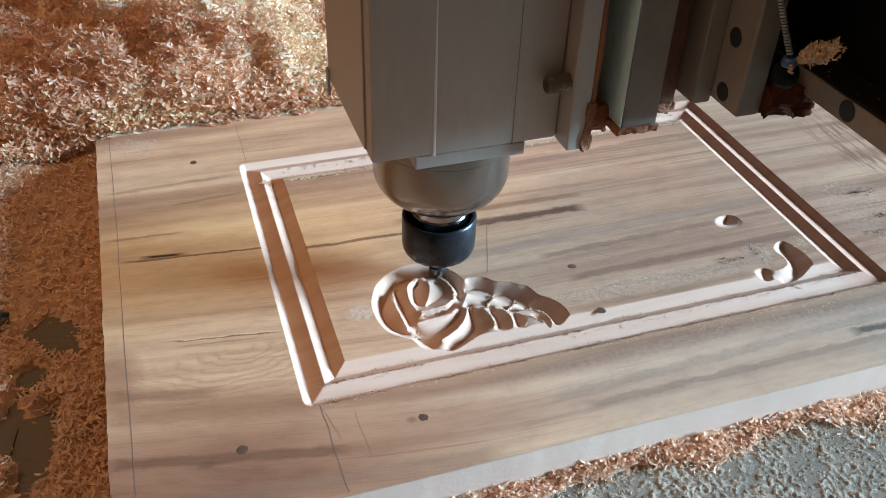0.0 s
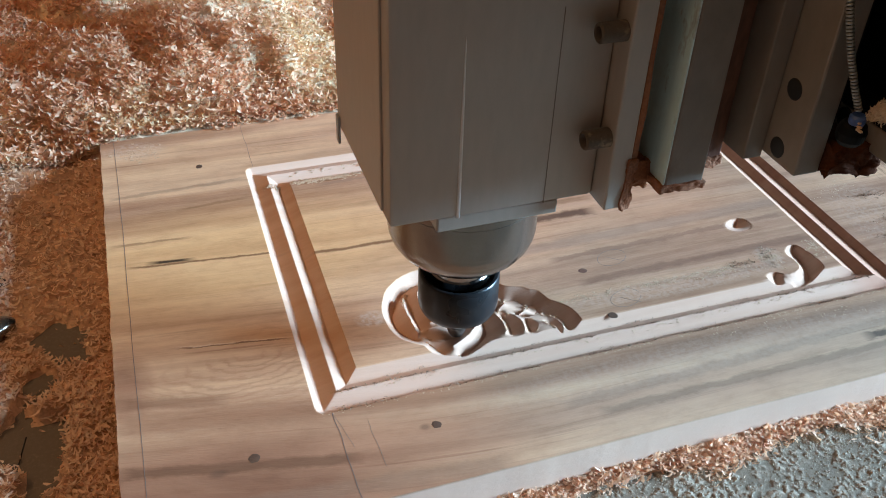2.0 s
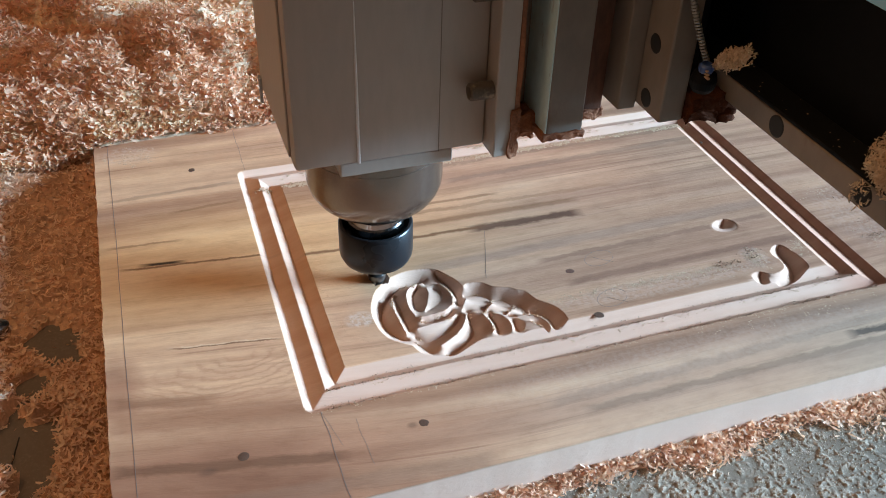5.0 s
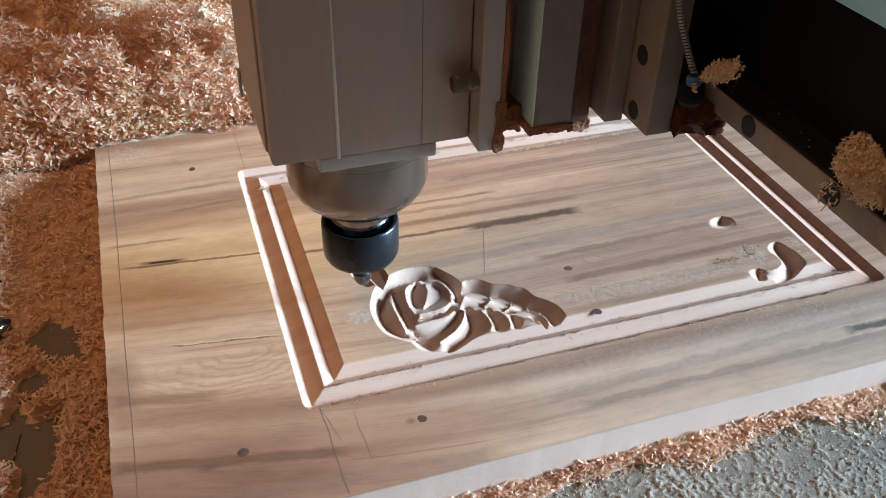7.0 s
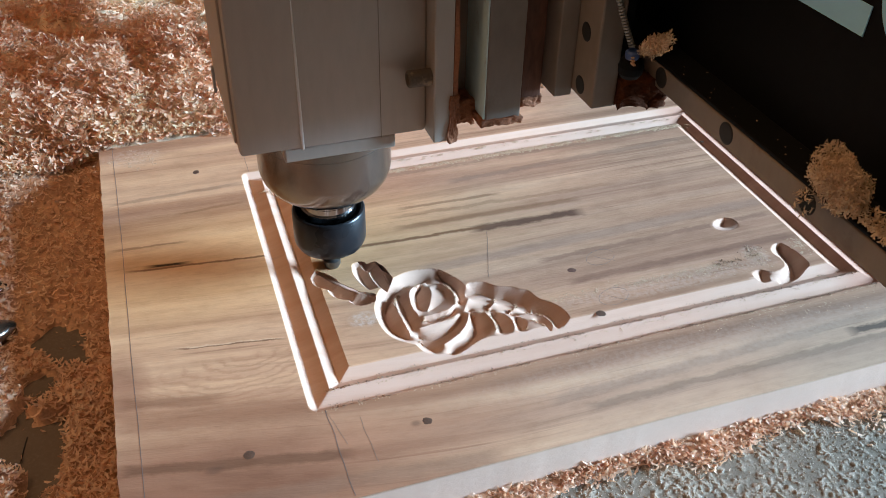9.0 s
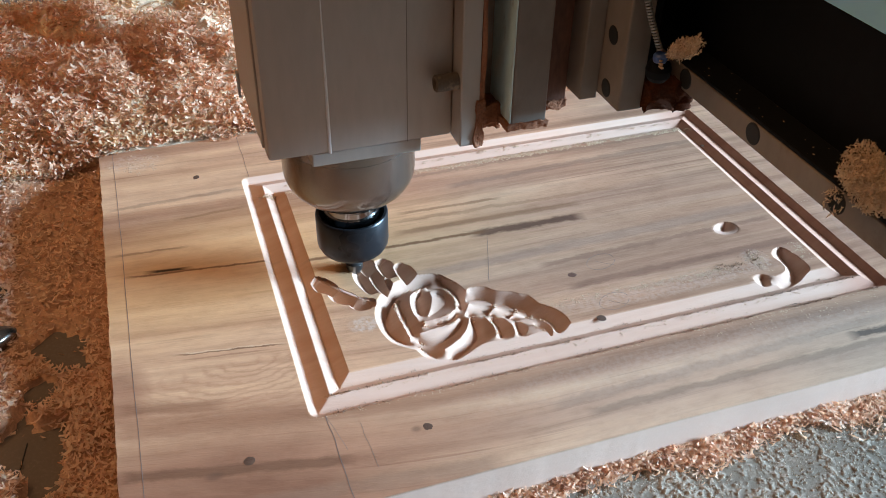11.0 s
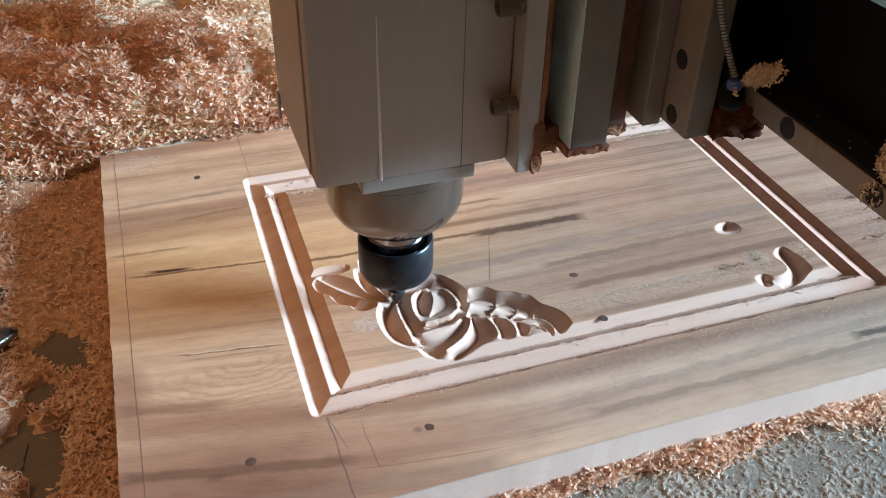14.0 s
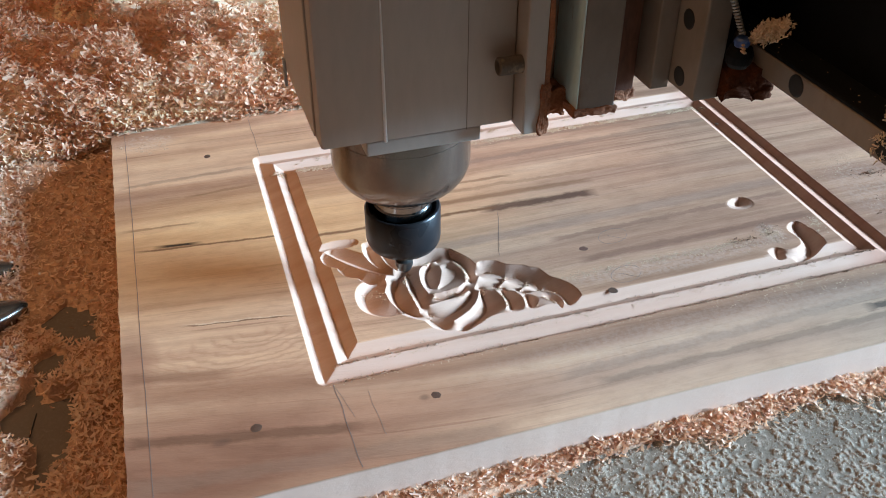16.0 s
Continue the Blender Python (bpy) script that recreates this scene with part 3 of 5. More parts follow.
def carved_lines():
    """Valleys, then crests, of the carved rose and leaf: the line in millimetres and its depth."""
    yield [(109.9, 106.2), (93.8, 105.6), (85.2, 102.2), (77.4, 94.0), (70.9, 83.9), (68.2, 75.4), (68.5, 65.0), (73.1, 55.9), (79.5, 48.2)], 6.0
    yield [(83.3, 95.6), (82.4, 82.4), (82.6, 68.0), (82.6, 56.0)], 5.0
    yield [(104.5, 100.2), (99.9, 97.6), (95.0, 91.2), (93.3, 78.9), (94.5, 73.5)], 4.8
    yield [(109.9, 91.8), (114.7, 87.1), (113.5, 81.0), (107.4, 75.1), (98.4, 70.3)], 2.9
    yield [(117.4, 108.1), (120.7, 102.3), (124.5, 91.8), (124.5, 80.6), (121.4, 71.9)], 6.0
    yield [(92.8, 61.6), (101.5, 62.0), (109.9, 63.8), (116.5, 67.4)], 4.2
    yield [(82.8, 51.4), (90.2, 44.5), (100.3, 46.1), (110.2, 51.4), (118.4, 58.6)], 4.6
    yield [(124.6, 63.1), (125.1, 51.9), (123.1, 42.9), (114.4, 35.6), (104.1, 29.1), (98.8, 27.3)], 5.8
    yield [(83.5, 44.5), (87.2, 37.6), (91.3, 30.7)], 4.8
    yield [(128.7, 82.0), (138.3, 81.1), (144.9, 75.8), (146.0, 69.6)], 5.0
    yield [(147.0, 70.0), (153.3, 70.7), (157.5, 64.9), (157.9, 59.7)], 5.0
    yield [(158.9, 60.0), (164.1, 61.0), (165.3, 53.7), (161.9, 49.7)], 5.0
    yield [(145.5, 68.6), (136.4, 62.4)], 4.0
    yield [(157.4, 58.6), (150.5, 55.0)], 4.0
    yield [(167.1, 51.7), (174.9, 46.9), (178.5, 39.6), (177.3, 28.4)], 5.4
    yield [(137.6, 58.6), (140.6, 49.1), (140.1, 40.2), (137.9, 35.5)], 4.8
    yield [(149.5, 53.6), (152.9, 45.2), (152.4, 36.9), (151.1, 33.7)], 4.6
    yield [(164.5, 38.0), (169.4, 31.8), (171.2, 26.4)], 3.6
    # crests
    yield [(78.3, 89.7), (77.0, 76.3), (77.6, 64.5), (78.4, 51.2)], 1.2
    yield [(104.7, 98.4), (96.8, 97.4), (90.4, 91.4), (87.7, 76.9), (89.2, 67.2)], 0.8
    yield [(105.7, 93.5), (105.6, 87.7), (101.4, 77.3), (96.3, 68.9)], 1.4
    yield [(106.0, 94.4), (110.5, 95.0), (113.8, 93.4)], 1.6
    yield [(114.3, 95.1), (118.3, 88.0), (119.5, 77.8), (116.5, 70.4), (109.0, 65.2), (92.1, 63.5)], 0.5
    yield [(86.3, 53.8), (96.8, 55.4), (108.6, 56.7), (116.4, 60.5)], 1.0
    yield [(123.1, 58.4), (119.1, 50.5), (113.5, 43.9), (104.9, 37.7), (96.9, 33.8)], 1.0
    yield [(120.7, 62.0), (129.0, 74.7)], 1.8
    yield [(137.3, 58.2), (144.8, 64.8)], 1.8
    yield [(149.9, 50.7), (156.6, 54.9)], 1.8
    yield [(120.2, 60.6), (134.0, 56.4), (144.8, 51.9), (152.8, 45.8), (161.2, 45.7), (169.9, 41.3), (173.5, 34.1), (172.9, 25.3)], 1.0
    yield [(152.7, 45.5), (162.3, 38.3), (168.3, 29.9), (169.2, 24.3)], 1.2
    yield [(133.9, 55.0), (135.9, 47.0), (135.0, 38.3), (131.8, 32.2)], 0.8
    yield [(146.2, 50.0), (148.8, 43.1), (147.7, 35.1), (144.2, 29.6)], 0.8
    yield [(159.8, 38.2), (153.8, 29.9)], 1.5


def scroll_outline():
    """Edge of the hooked scroll near the panel's corner, in millimetres."""
    return [(367.4, 58.7), (373.4, 63.0), (379.7, 62.6), (383.4, 55.5), (385.2, 45.4), (384.4, 34.0), (375.6, 26.8), (364.5, 20.5), (352.9, 17.8), (338.2, 20.9), (335.0, 25.9), (332.8, 30.6), (334.3, 35.6), (339.4, 39.0), (345.5, 38.6), (350.0, 35.1), (356.1, 34.0), (363.4, 36.0), (367.6, 40.5), (368.1, 46.8), (366.5, 53.1)]


def scroll_lines():
    yield [(379.7, 66.3), (378.7, 59.8), (378.5, 48.8), (376.3, 40.1), (372.1, 32.1), (366.7, 26.1)], 6.5
    yield [(346.6, 40.7), (344.3, 34.4), (341.2, 28.5)], 4.0
    yield [(367.0, 26.3), (360.0, 24.5), (352.5, 24.5)], 4.6
    # crest
    yield [(349.0, 33.5), (347.5, 29.0)], 2.0


def dimple_outline():
    """Edge of the lone thumbnail cut above the scroll, in millimetres."""
    return [(341.2, 100.4), (347.2, 104.2), (354.2, 105.4), (360.8, 103.5), (363.4, 97.1), (362.1, 91.9), (356.4, 88.8), (348.7, 88.7), (342.7, 91.2), (340.4, 95.8)]


def dimple_lines():
    yield [(361.9, 108.1), (355.7, 103.4), (351.4, 98.2)], 5.0


def carve(height, gx, gy, outline, lines):
    """Hollows out one carving: the surface hangs, like a stretched skin, between the edge, the valleys and the crests."""
    ring = curve_through(outline + outline[:1], 700)
    i0, i1 = np.searchsorted(gx[:, 0], [ring[:, 0].min() - 0.004, ring[:, 0].max() + 0.004])
    j0, j1 = np.searchsorted(gy[0], [ring[:, 1].min() - 0.004, ring[:, 1].max() + 0.004])
    x, y = gx[i0:i1, j0:j1], gy[i0:i1, j0:j1]
    inside = np.zeros(x.shape, bool)
    for (xa, ya), (xb, yb) in zip(ring, np.roll(ring, -1, 0)):
        if ya != yb:
            inside ^= ((ya > y) != (yb > y)) & (x < xa + (y - ya) * (xb - xa) / (yb - ya))
    z = np.where(inside, -0.003, 0.0)
    fixed = ~inside
    for points, deep in lines:
        q = curve_through(points, 260)
        fade = np.clip(np.sin(np.pi * np.linspace(0.08, 0.92, 260)) * 2.6, 0, 1) if deep > 3 else np.ones(260)
        i = np.clip(np.searchsorted(x[:, 0], q[:, 0]), 0, x.shape[0] - 1)
        j = np.clip(np.searchsorted(y[0], q[:, 1]), 0, x.shape[1] - 1)
        own = inside[i, j]
        z[i[own], j[own]] = -deep / 1000 * (1.3 if deep > 3 else 1.0) * fade[own]
        fixed[i[own], j[own]] = True
    free = ~fixed[1:-1, 1:-1]
    for _ in range(1300):
        mean = 0.25 * (z[:-2, 1:-1] + z[2:, 1:-1] + z[1:-1, :-2] + z[1:-1, 2:])
        z[1:-1, 1:-1] = np.where(free, mean, z[1:-1, 1:-1])
    height[i0:i1, j0:j1] = np.minimum(height[i0:i1, j0:j1], z)


def late_strokes():
    """What the cutter takes away while one looks on: start and end of the cut, then the stroke."""
    yield 5.5, 6.3, [(62.3, 132), (63.4, 117.2), (66.5, 106)], 5, 9, 5.0
    yield 4.3, 5.2, [(71.4, 129), (73, 114), (76.4, 100.5)], 4, 9, 5.0
    yield 8.4, 8.9, [(29.2, 129.5), (32.7, 121.0), (39.9, 112.7)], 4.4, 9, 5.4
    yield 8.1, 8.5, [(39.1, 113.1), (42.8, 104.3), (51.6, 97.7)], 4.4, 9, 5.4
    yield 7.4, 8.1, [(50, 98), (55, 92.5), (63, 92)], 4.4, 9, 5.4
    yield 9.3, 9.8, [(67.5, 142), (68.6, 132), (70, 126)], 4, 9, 5.2
    yield 9.8, 10.1, [(80, 137), (82, 125), (83.8, 119)], 4, 9, 5.2
    yield 10.1, 10.6, [(91.2, 128), (93.6, 117), (93.7, 109)], 4, 9, 5.2
    yield 11.6, 13.2, [(35.7, 133.3), (47, 121), (58, 109), (72.2, 96)], 7, 8, 4.6
    yield 11.0, 12.0, [(27, 137.4), (39.2, 139.3), (54, 139)], 6.5, 5, 2.4
    yield 13.8, 14.2, [(80.3, 117.5), (81.7, 104.4), (83.3, 95.6)], 3.5, 5, 4.0
    yield 14.35, 15.9, [(59.3, 88.9), (50.3, 83.3), (47.3, 73.5), (48.8, 63.6), (56.8, 56.6), (68.4, 54.6)], 6.4, 16, 5.8


# where the moulding's profile bends, inwards from its outer edge
BREAKS = [0, 0.0005, 0.0052, 0.0058, 0.0155, 0.0160, 0.0230, 0.0236, 0.0320, 0.0324]


def frame_moulding(x, y):
    """Two ogee-like grooves that run round the panel, deepest near their outer flank."""
    r = 0.006
    qx, qy = np.abs(x - FW / 2) - FW / 2 + r, np.abs(y - FH / 2) - FH / 2 + r
    inside = r - np.hypot(np.maximum(qx, 0), np.maximum(qy, 0)) - np.minimum(np.maximum(qx, qy), 0)
    return np.interp(inside, BREAKS, [0, -0.0003, -0.0040, -0.0040, -0.0004, -0.0004, -0.0044, -0.0044, 0, 0])


def lines_along(size, *spans):
    """Grid lines: spans of (start, end, step), with a line at every bend of the moulding."""
    bends = np.r_[BREAKS, size - np.array(BREAKS)]
    out = np.concatenate([np.arange(a, b, s) for a, b, s in spans] + [[spans[-1][1]]])
    out = out[np.abs(out[:, None] - bends).min(1) > 2e-4]
    out = np.unique(np.r_[out, bends].round(6))
    return out[np.r_[True, np.diff(out) > 1e-4]]


GX = lines_along(FW, (BX0, -0.001, 0.008), (-0.001, 0.026, 0.0007), (0.026, 0.192, 0.00045), (0.192, 0.336, 0.006), (0.336, 0.396, 0.0006), (0.396, 0.432, 0.0008), (0.432, BX1, 0.008))
GY = lines_along(FH, (BY0, -0.001, 0.006), (-0.001, 0.012, 0.0008), (0.012, 0.146, 0.0005), (0.146, 0.250, 0.006), (0.250, 0.285, 0.0008), (0.285, BY1, 0.006))


def carved_board():
    gx, gy = np.meshgrid(GX, GY, indexing="ij")
    early = frame_moulding(gx, gy)
    carve(early, gx, gy, carved_outline(), carved_lines())
    carve(early, gx, gy, scroll_outline(), scroll_lines())
    carve(early, gx, gy, dimple_outline(), dimple_lines())
    final, when = early.copy(), np.full(gx.shape, -1.0)
    for start, end, points, right, left, deep in late_strokes():
        before = final.copy()
        gouge(final, gx, gy, points, right, left, deep)
        q = curve_through(points)
        cut = final < before - 1e-5
        k = ((gx[cut][:, None] - q[:, 0]) ** 2 + (gy[cut][:, None] - q[:, 1]) ** 2).argmin(1) / (len(q) - 1)
        first = when[cut]
        t = start + (end - start) * k
        when[cut] = np.where(first > 0, np.minimum(first, t), t)
    # torn fibres: the milled faces are slightly rough
    rough = 0.00002 * (lumpy(gx, gy, 0.0016, 5, 2) - 0.5)
    early = np.where(early < -0.0006, early + rough, early)
    final = np.where(final < -0.0006, final + rough, final)
    return gx, gy, early, final, when


GRID_X, GRID_Y, EARLY, FINAL, WHEN = carved_board()


def attribute(ob, name, kind, values):
    a = ob.data.attributes.new(name, kind, "POINT")
    a.data.foreach_set("vector" if kind == "FLOAT_VECTOR" else "value", np.ascontiguousarray(values, np.float32).ravel())


def flow(places):
    """Places measured along and across the grain, which sweeps down towards the board's front left corner."""
    x, y = places[:, 0], places[:, 1]
    along = np.where(x < 0, x, np.where(x < 0.15, x - x * x / 0.30, 0.075))
    steep = 0.04 + 0.17 * np.clip((0.20 - y) / 0.22, 0, 1)
    return np.c_[x, y + steep * along, places[:, 2]]


def build_board():
    nx, ny = GRID_X.shape
    x, y = GRID_X.copy(), GRID_Y.copy()
    # sawn ends and edges are not quite straight
    edge = lambda c: 0.0004 * wavy(c, c * 0, 260, 9, 3)  # noqa: E731
    x[0] += edge(y[0]) + 0.0006
    x[-1] += edge(y[-1])
    y[:, 0] += 0.25 * edge(x[:, 0]) + 0.0003 * wavy(x[:, 0], x[:, 0] * 0, 30, 3, 2)
    y[:, -1] += edge(x[:, -1])
    top = np.stack([x, y, FINAL], -1).reshape(-1, 3)
    i = np.arange(nx * ny).reshape(nx, ny)
    faces = np.stack([i[:-1, :-1], i[1:, :-1], i[1:, 1:], i[:-1, 1:]], -1).reshape(-1, 4)
    rim = np.r_[i[:, 0], i[-1, 1:], i[-2::-1, -1], i[0, -2:0:-1]]
    low = top[rim].copy()
    low[:, 2] = TABLE + 0.0003
    n, m = len(top), len(rim)
    a, b = rim, np.roll(rim, -1)
    la, lb = n + np.arange(m), n + np.roll(np.arange(m), -1)
    sides = np.stack([a, la, lb, b], -1)
    ob = mesh_object("carved_board", np.vstack([top, low]), np.vstack([faces, sides]), WOOD)
    milled = np.r_[(FINAL.ravel() < -0.0003).astype(float), np.zeros(m)]
    attribute(ob, "grain", "FLOAT_VECTOR", np.vstack([top, low]))
    attribute(ob, "flow", "FLOAT_VECTOR", flow(np.vstack([top, low])))
    attribute(ob, "milled", "FLOAT", milled)
    sharpen(ob, 14)
    return tagged(ob, "tan hardwood board with carved rose and grooved frame", "board")


board = build_board()

# ---- marks on the board ----


def ribbon(points, width, z=0.00006):
    """A thin flat line on the board's face."""
    p = np.array(points, float)
    d = np.gradient(p, axis=0)
    n = np.c_[-d[:, 1], d[:, 0]] / np.hypot(*d.T)[:, None] * width / 2
    bm = bmesh.new()
    a = [bm.verts.new((*q, z)) for q in p + n]
    b = [bm.verts.new((*q, z)) for q in p - n]
    c = [bm.verts.new((*q, z - 0.0002)) for q in p + n]
    e = [bm.verts.new((*q, z - 0.0002)) for q in p - n]
    for k in range(len(p) - 1):
        bm.faces.new((b[k], b[k + 1], a[k + 1], a[k]))
        bm.faces.new((a[k], a[k + 1], c[k + 1], c[k]))
        bm.faces.new((e[k], e[k + 1], b[k + 1], b[k]))
    return bm


def pencil_line(points, width=0.00028, mat=PENCIL):
    part("pencil_line", ribbon(points, width), mat, board)


def straight(x0, y0, x1, y1, wander=0.0003, count=30, seed=1):
    u = np.linspace(0, 1, count)
    w = wander * wavy(u * 10, u * 0, 1.2, seed)
    return np.c_[x0 + (x1 - x0) * u + w, y0 + (y1 - y0) * u]


pencil_line(straight(-0.1002, 0.354, -0.0984, -0.066, 0.0005, 60, 2), 0.00042)
pencil_line(straight(0.0066, 0.3555, 0.0073, 0.2838, 0.0004, 20, 3))
pencil_line(straight(0.0095, -0.0005, 0.0112, -0.0670, 0.0004, 20, 4), 0.0005)
pencil_line(straight(0.1690, 0.1440, 0.1500, 0.0905, 0.0004, 16, 7))
pencil_line(straight(0.0098, -0.0010, 0.0160, -0.0300, 0.0003, 14, 5), 0.0003, FAINT)
pencil_line(straight(0.0275, -0.0120, 0.0300, -0.0480, 0.0006, 14, 6), 0.0003, FAINT)
for _cx, _cy in ((0.2385, 0.0880), (0.2270, 0.0440)):
    _a = np.linspace(0.3, 6.2, 40)
    pencil_line(np.c_[_cx + 0.0115 * np.cos(_a) + 0.003 * np.sin(_a), _cy + 0.0085 * np.sin(_a)], 0.0003, FAINT)
    pencil_line(straight(_cx - 0.004, _cy + 0.002, _cx + 0.008, _cy - 0.007, 0.0006, 10, 8), 0.0003, FAINT)


def knot(x, y, rx, ry, seed):
    """A dark pin knot: a shallow, uneven disc set in the face."""
    a = np.linspace(0, 2 * np.pi, 20, endpoint=False)
    r = 1 + 0.18 * wavy(np.cos(a) * 3, np.sin(a) * 3, 1.0, seed)
    bm = bmesh.new()
    rim = [bm.verts.new((x + rx * k * math.cos(t), y + ry * k * math.sin(t), 0.00004)) for t, k in zip(a, r)]
    mid = [bm.verts.new((x + 0.6 * rx * k * math.cos(t), y + 0.6 * ry * k * math.sin(t), 0.00012)) for t, k in zip(a, r)]
    for i in range(20):
        bm.faces.new((rim[i], rim[(i + 1) % 20], mid[(i + 1) % 20], mid[i]))
    bm.faces.new(mid)
    part("knot", bm, REDKNOT if 0.205 < x < 0.215 and y > 0.05 else KNOT, board, "dark pin knot")


for _k, (_x, _y, _rx, _ry) in enumerate(((-0.035, 0.296, 0.0026, 0.0030), (0.0655, -0.0272, 0.0030, 0.0030), (-0.0395, -0.0208, 0.0033, 0.0030), (0.2100, 0.0300, 0.0034, 0.0028), (0.2110, 0.0800, 0.0030, 0.0028), (0.4050, 0.2160, 0.0016, 0.0018))):
    knot(_x, _y, _rx, _ry, 30 + _k)

# ---- shavings ----


def shaving_shapes(rng, count=14, segments=4):
    """Curled strips of wood, about one unit long."""
    shapes = []
    for _ in range(count):
        curl, twist, width = rng.uniform(0.4, 2.6), rng.uniform(-2.2, 2.2), rng.uniform(0.14, 0.29)
        verts = []
        for u in np.linspace(-0.5, 0.5, segments + 1):
            a = curl * u
            c = np.array([math.sin(a) / curl, 0, (1 - math.cos(a)) / curl])
            w = width * (1 - 1.0 * u * u) * 0.5 * (1 + 0.35 * math.sin(11 * u + 3 * curl))
            s = np.array([0, math.cos(twist * u), math.sin(twist * u)]) * w
            verts += [c + s, c - s]
        shapes.append(np.array(verts))
    k = np.arange(segments)[:, None] * 2
    return np.array(shapes), k + np.array([[0, 1, 3, 2]])


def scatter(name, places, sizes, mat, rng, upright=0.9, segments=4):
    """One mesh of many curled strips at the given places."""
    shapes, quads = shaving_shapes(rng, 14, segments)
    n = len(places)
    kind = rng.integers(0, len(shapes), n)
    yaw, pitch, roll = rng.uniform(0, 2 * np.pi, n), rng.normal(0, upright * 0.6, n), rng.normal(0, upright, n)
    cy, sy, cp, sp, cr, sr = np.cos(yaw), np.sin(yaw), np.cos(pitch), np.sin(pitch), np.cos(roll), np.sin(roll)
    rot = np.empty((n, 3, 3))
    rot[:, 0] = np.c_[cy * cp, cy * sp * sr - sy * cr, cy * sp * cr + sy * sr]
    rot[:, 1] = np.c_[sy * cp, sy * sp * sr + cy * cr, sy * sp * cr - cy * sr]
    rot[:, 2] = np.c_[-sp, cp * sr, cp * cr]
    v = np.einsum("nij,nkj->nki", rot, shapes[kind]) * sizes[:, None, None] + places[:, None, :]
    f = (np.arange(n) * shapes.shape[1])[:, None, None] + quads[None]
    return mesh_object(name, v.reshape(-1, 3), f.reshape(-1, 4), mat, True)


def grit(name, places, sizes, mat, rng, flat=0.7):
    """One mesh of many small angular grains."""
    n = len(places)
    shape = np.array([(1, 0, 0), (-1, 0, 0), (0, 1, 0), (0, -1, 0), (0, 0, 1), (0, 0, -1)], float)
    quads = np.array([(0, 2, 4), (2, 1, 4), (1, 3, 4), (3, 0, 4), (2, 0, 5), (1, 2, 5), (3, 1, 5), (0, 3, 5)])
    v = shape[None] * rng.uniform(0.45, 1.5, (n, 6, 1)) * [1, 1, flat]
    a = rng.uniform(0, 2 * np.pi, n)
    c, s = np.cos(a)[:, None], np.sin(a)[:, None]
    v = np.stack([v[..., 0] * c - v[..., 1] * s, v[..., 0] * s + v[..., 1] * c, v[..., 2]], -1) * sizes[:, None, None] + places[:, None, :]
    f = (np.arange(n) * 6)[:, None, None] + quads[None]
    return mesh_object(name, v.reshape(-1, 3), f.reshape(-1, 3), mat)


def bare(x, y):
    """1 where the bed shows through the shavings."""
    d = np.hypot((x + 0.166) / 0.020, (y - 0.055) / 0.052) + 0.6 * wavy(x, y, 110, 21)
    e = np.hypot((x + 0.152) / 0.020, (y - 0.148) / 0.022) + 0.6 * wavy(x, y, 130, 22)
    far = smoothstep(0.76, 0.82, y + 0.05 * wavy(x, y, 22, 23) - 0.25 * np.clip(x + 0.05, 0, 1))
    return np.maximum(1 - smoothstep(0.75, 1.05, np.minimum(d, e)), 0.97 * far)


def heap(x, y):
    """Height of the shavings over the bed."""
    back = smoothstep(0.29, 0.385, y) * (0.028 + 0.005 * wavy(x, y, 30, 33, 2) + 0.007 * wavy(x, y, 95, 37, 2) + 0.014 * smoothstep(0.05, 0.55, wavy(x, y, 62, 39, 2)) * smoothstep(0.38, 0.42, y) * (1 - smoothstep(0.58, 0.7, y))) + 0.022 * np.exp(-(((x - 0.06) / 0.10) ** 2) - ((y - 0.47) / 0.08) ** 2) + 0.020 * np.exp(-(((x + 0.015) / 0.045) ** 2) - ((y - 0.46) / 0.06) ** 2)
    back = np.maximum(back, 0.037 * smoothstep(0.335, 0.356, y) * smoothstep(-0.135, -0.105, x) * (1 - smoothstep(0.38, 0.44, y)))
    back = np.minimum(back, 0.0325 + 0.9 * np.maximum(y - 0.354, 0) + 0.004 * wavy(x, y, 160, 34, 2) * smoothstep(0.357, 0.37, y))
    back = back + smoothstep(0.36, 0.45, y) * (1 - smoothstep(0.56, 0.76, y)) * (0.11 * np.clip(y - 0.36, 0, 0.2) + 0.11 * np.clip(0.17 - x, 0, 0.25))
    back *= 1 - 0.55 * smoothstep(0.55, 0.9, y)
    left = (0.0065 + 0.004 * (1 - smoothstep(0.09, 0.19, y)) + 0.0035 * wavy(x, y, 60, 12, 2)) * (1 - bare(x, y))
    return np.maximum(back, np.maximum(left, 0.0)) * (1 - bare(x, y))


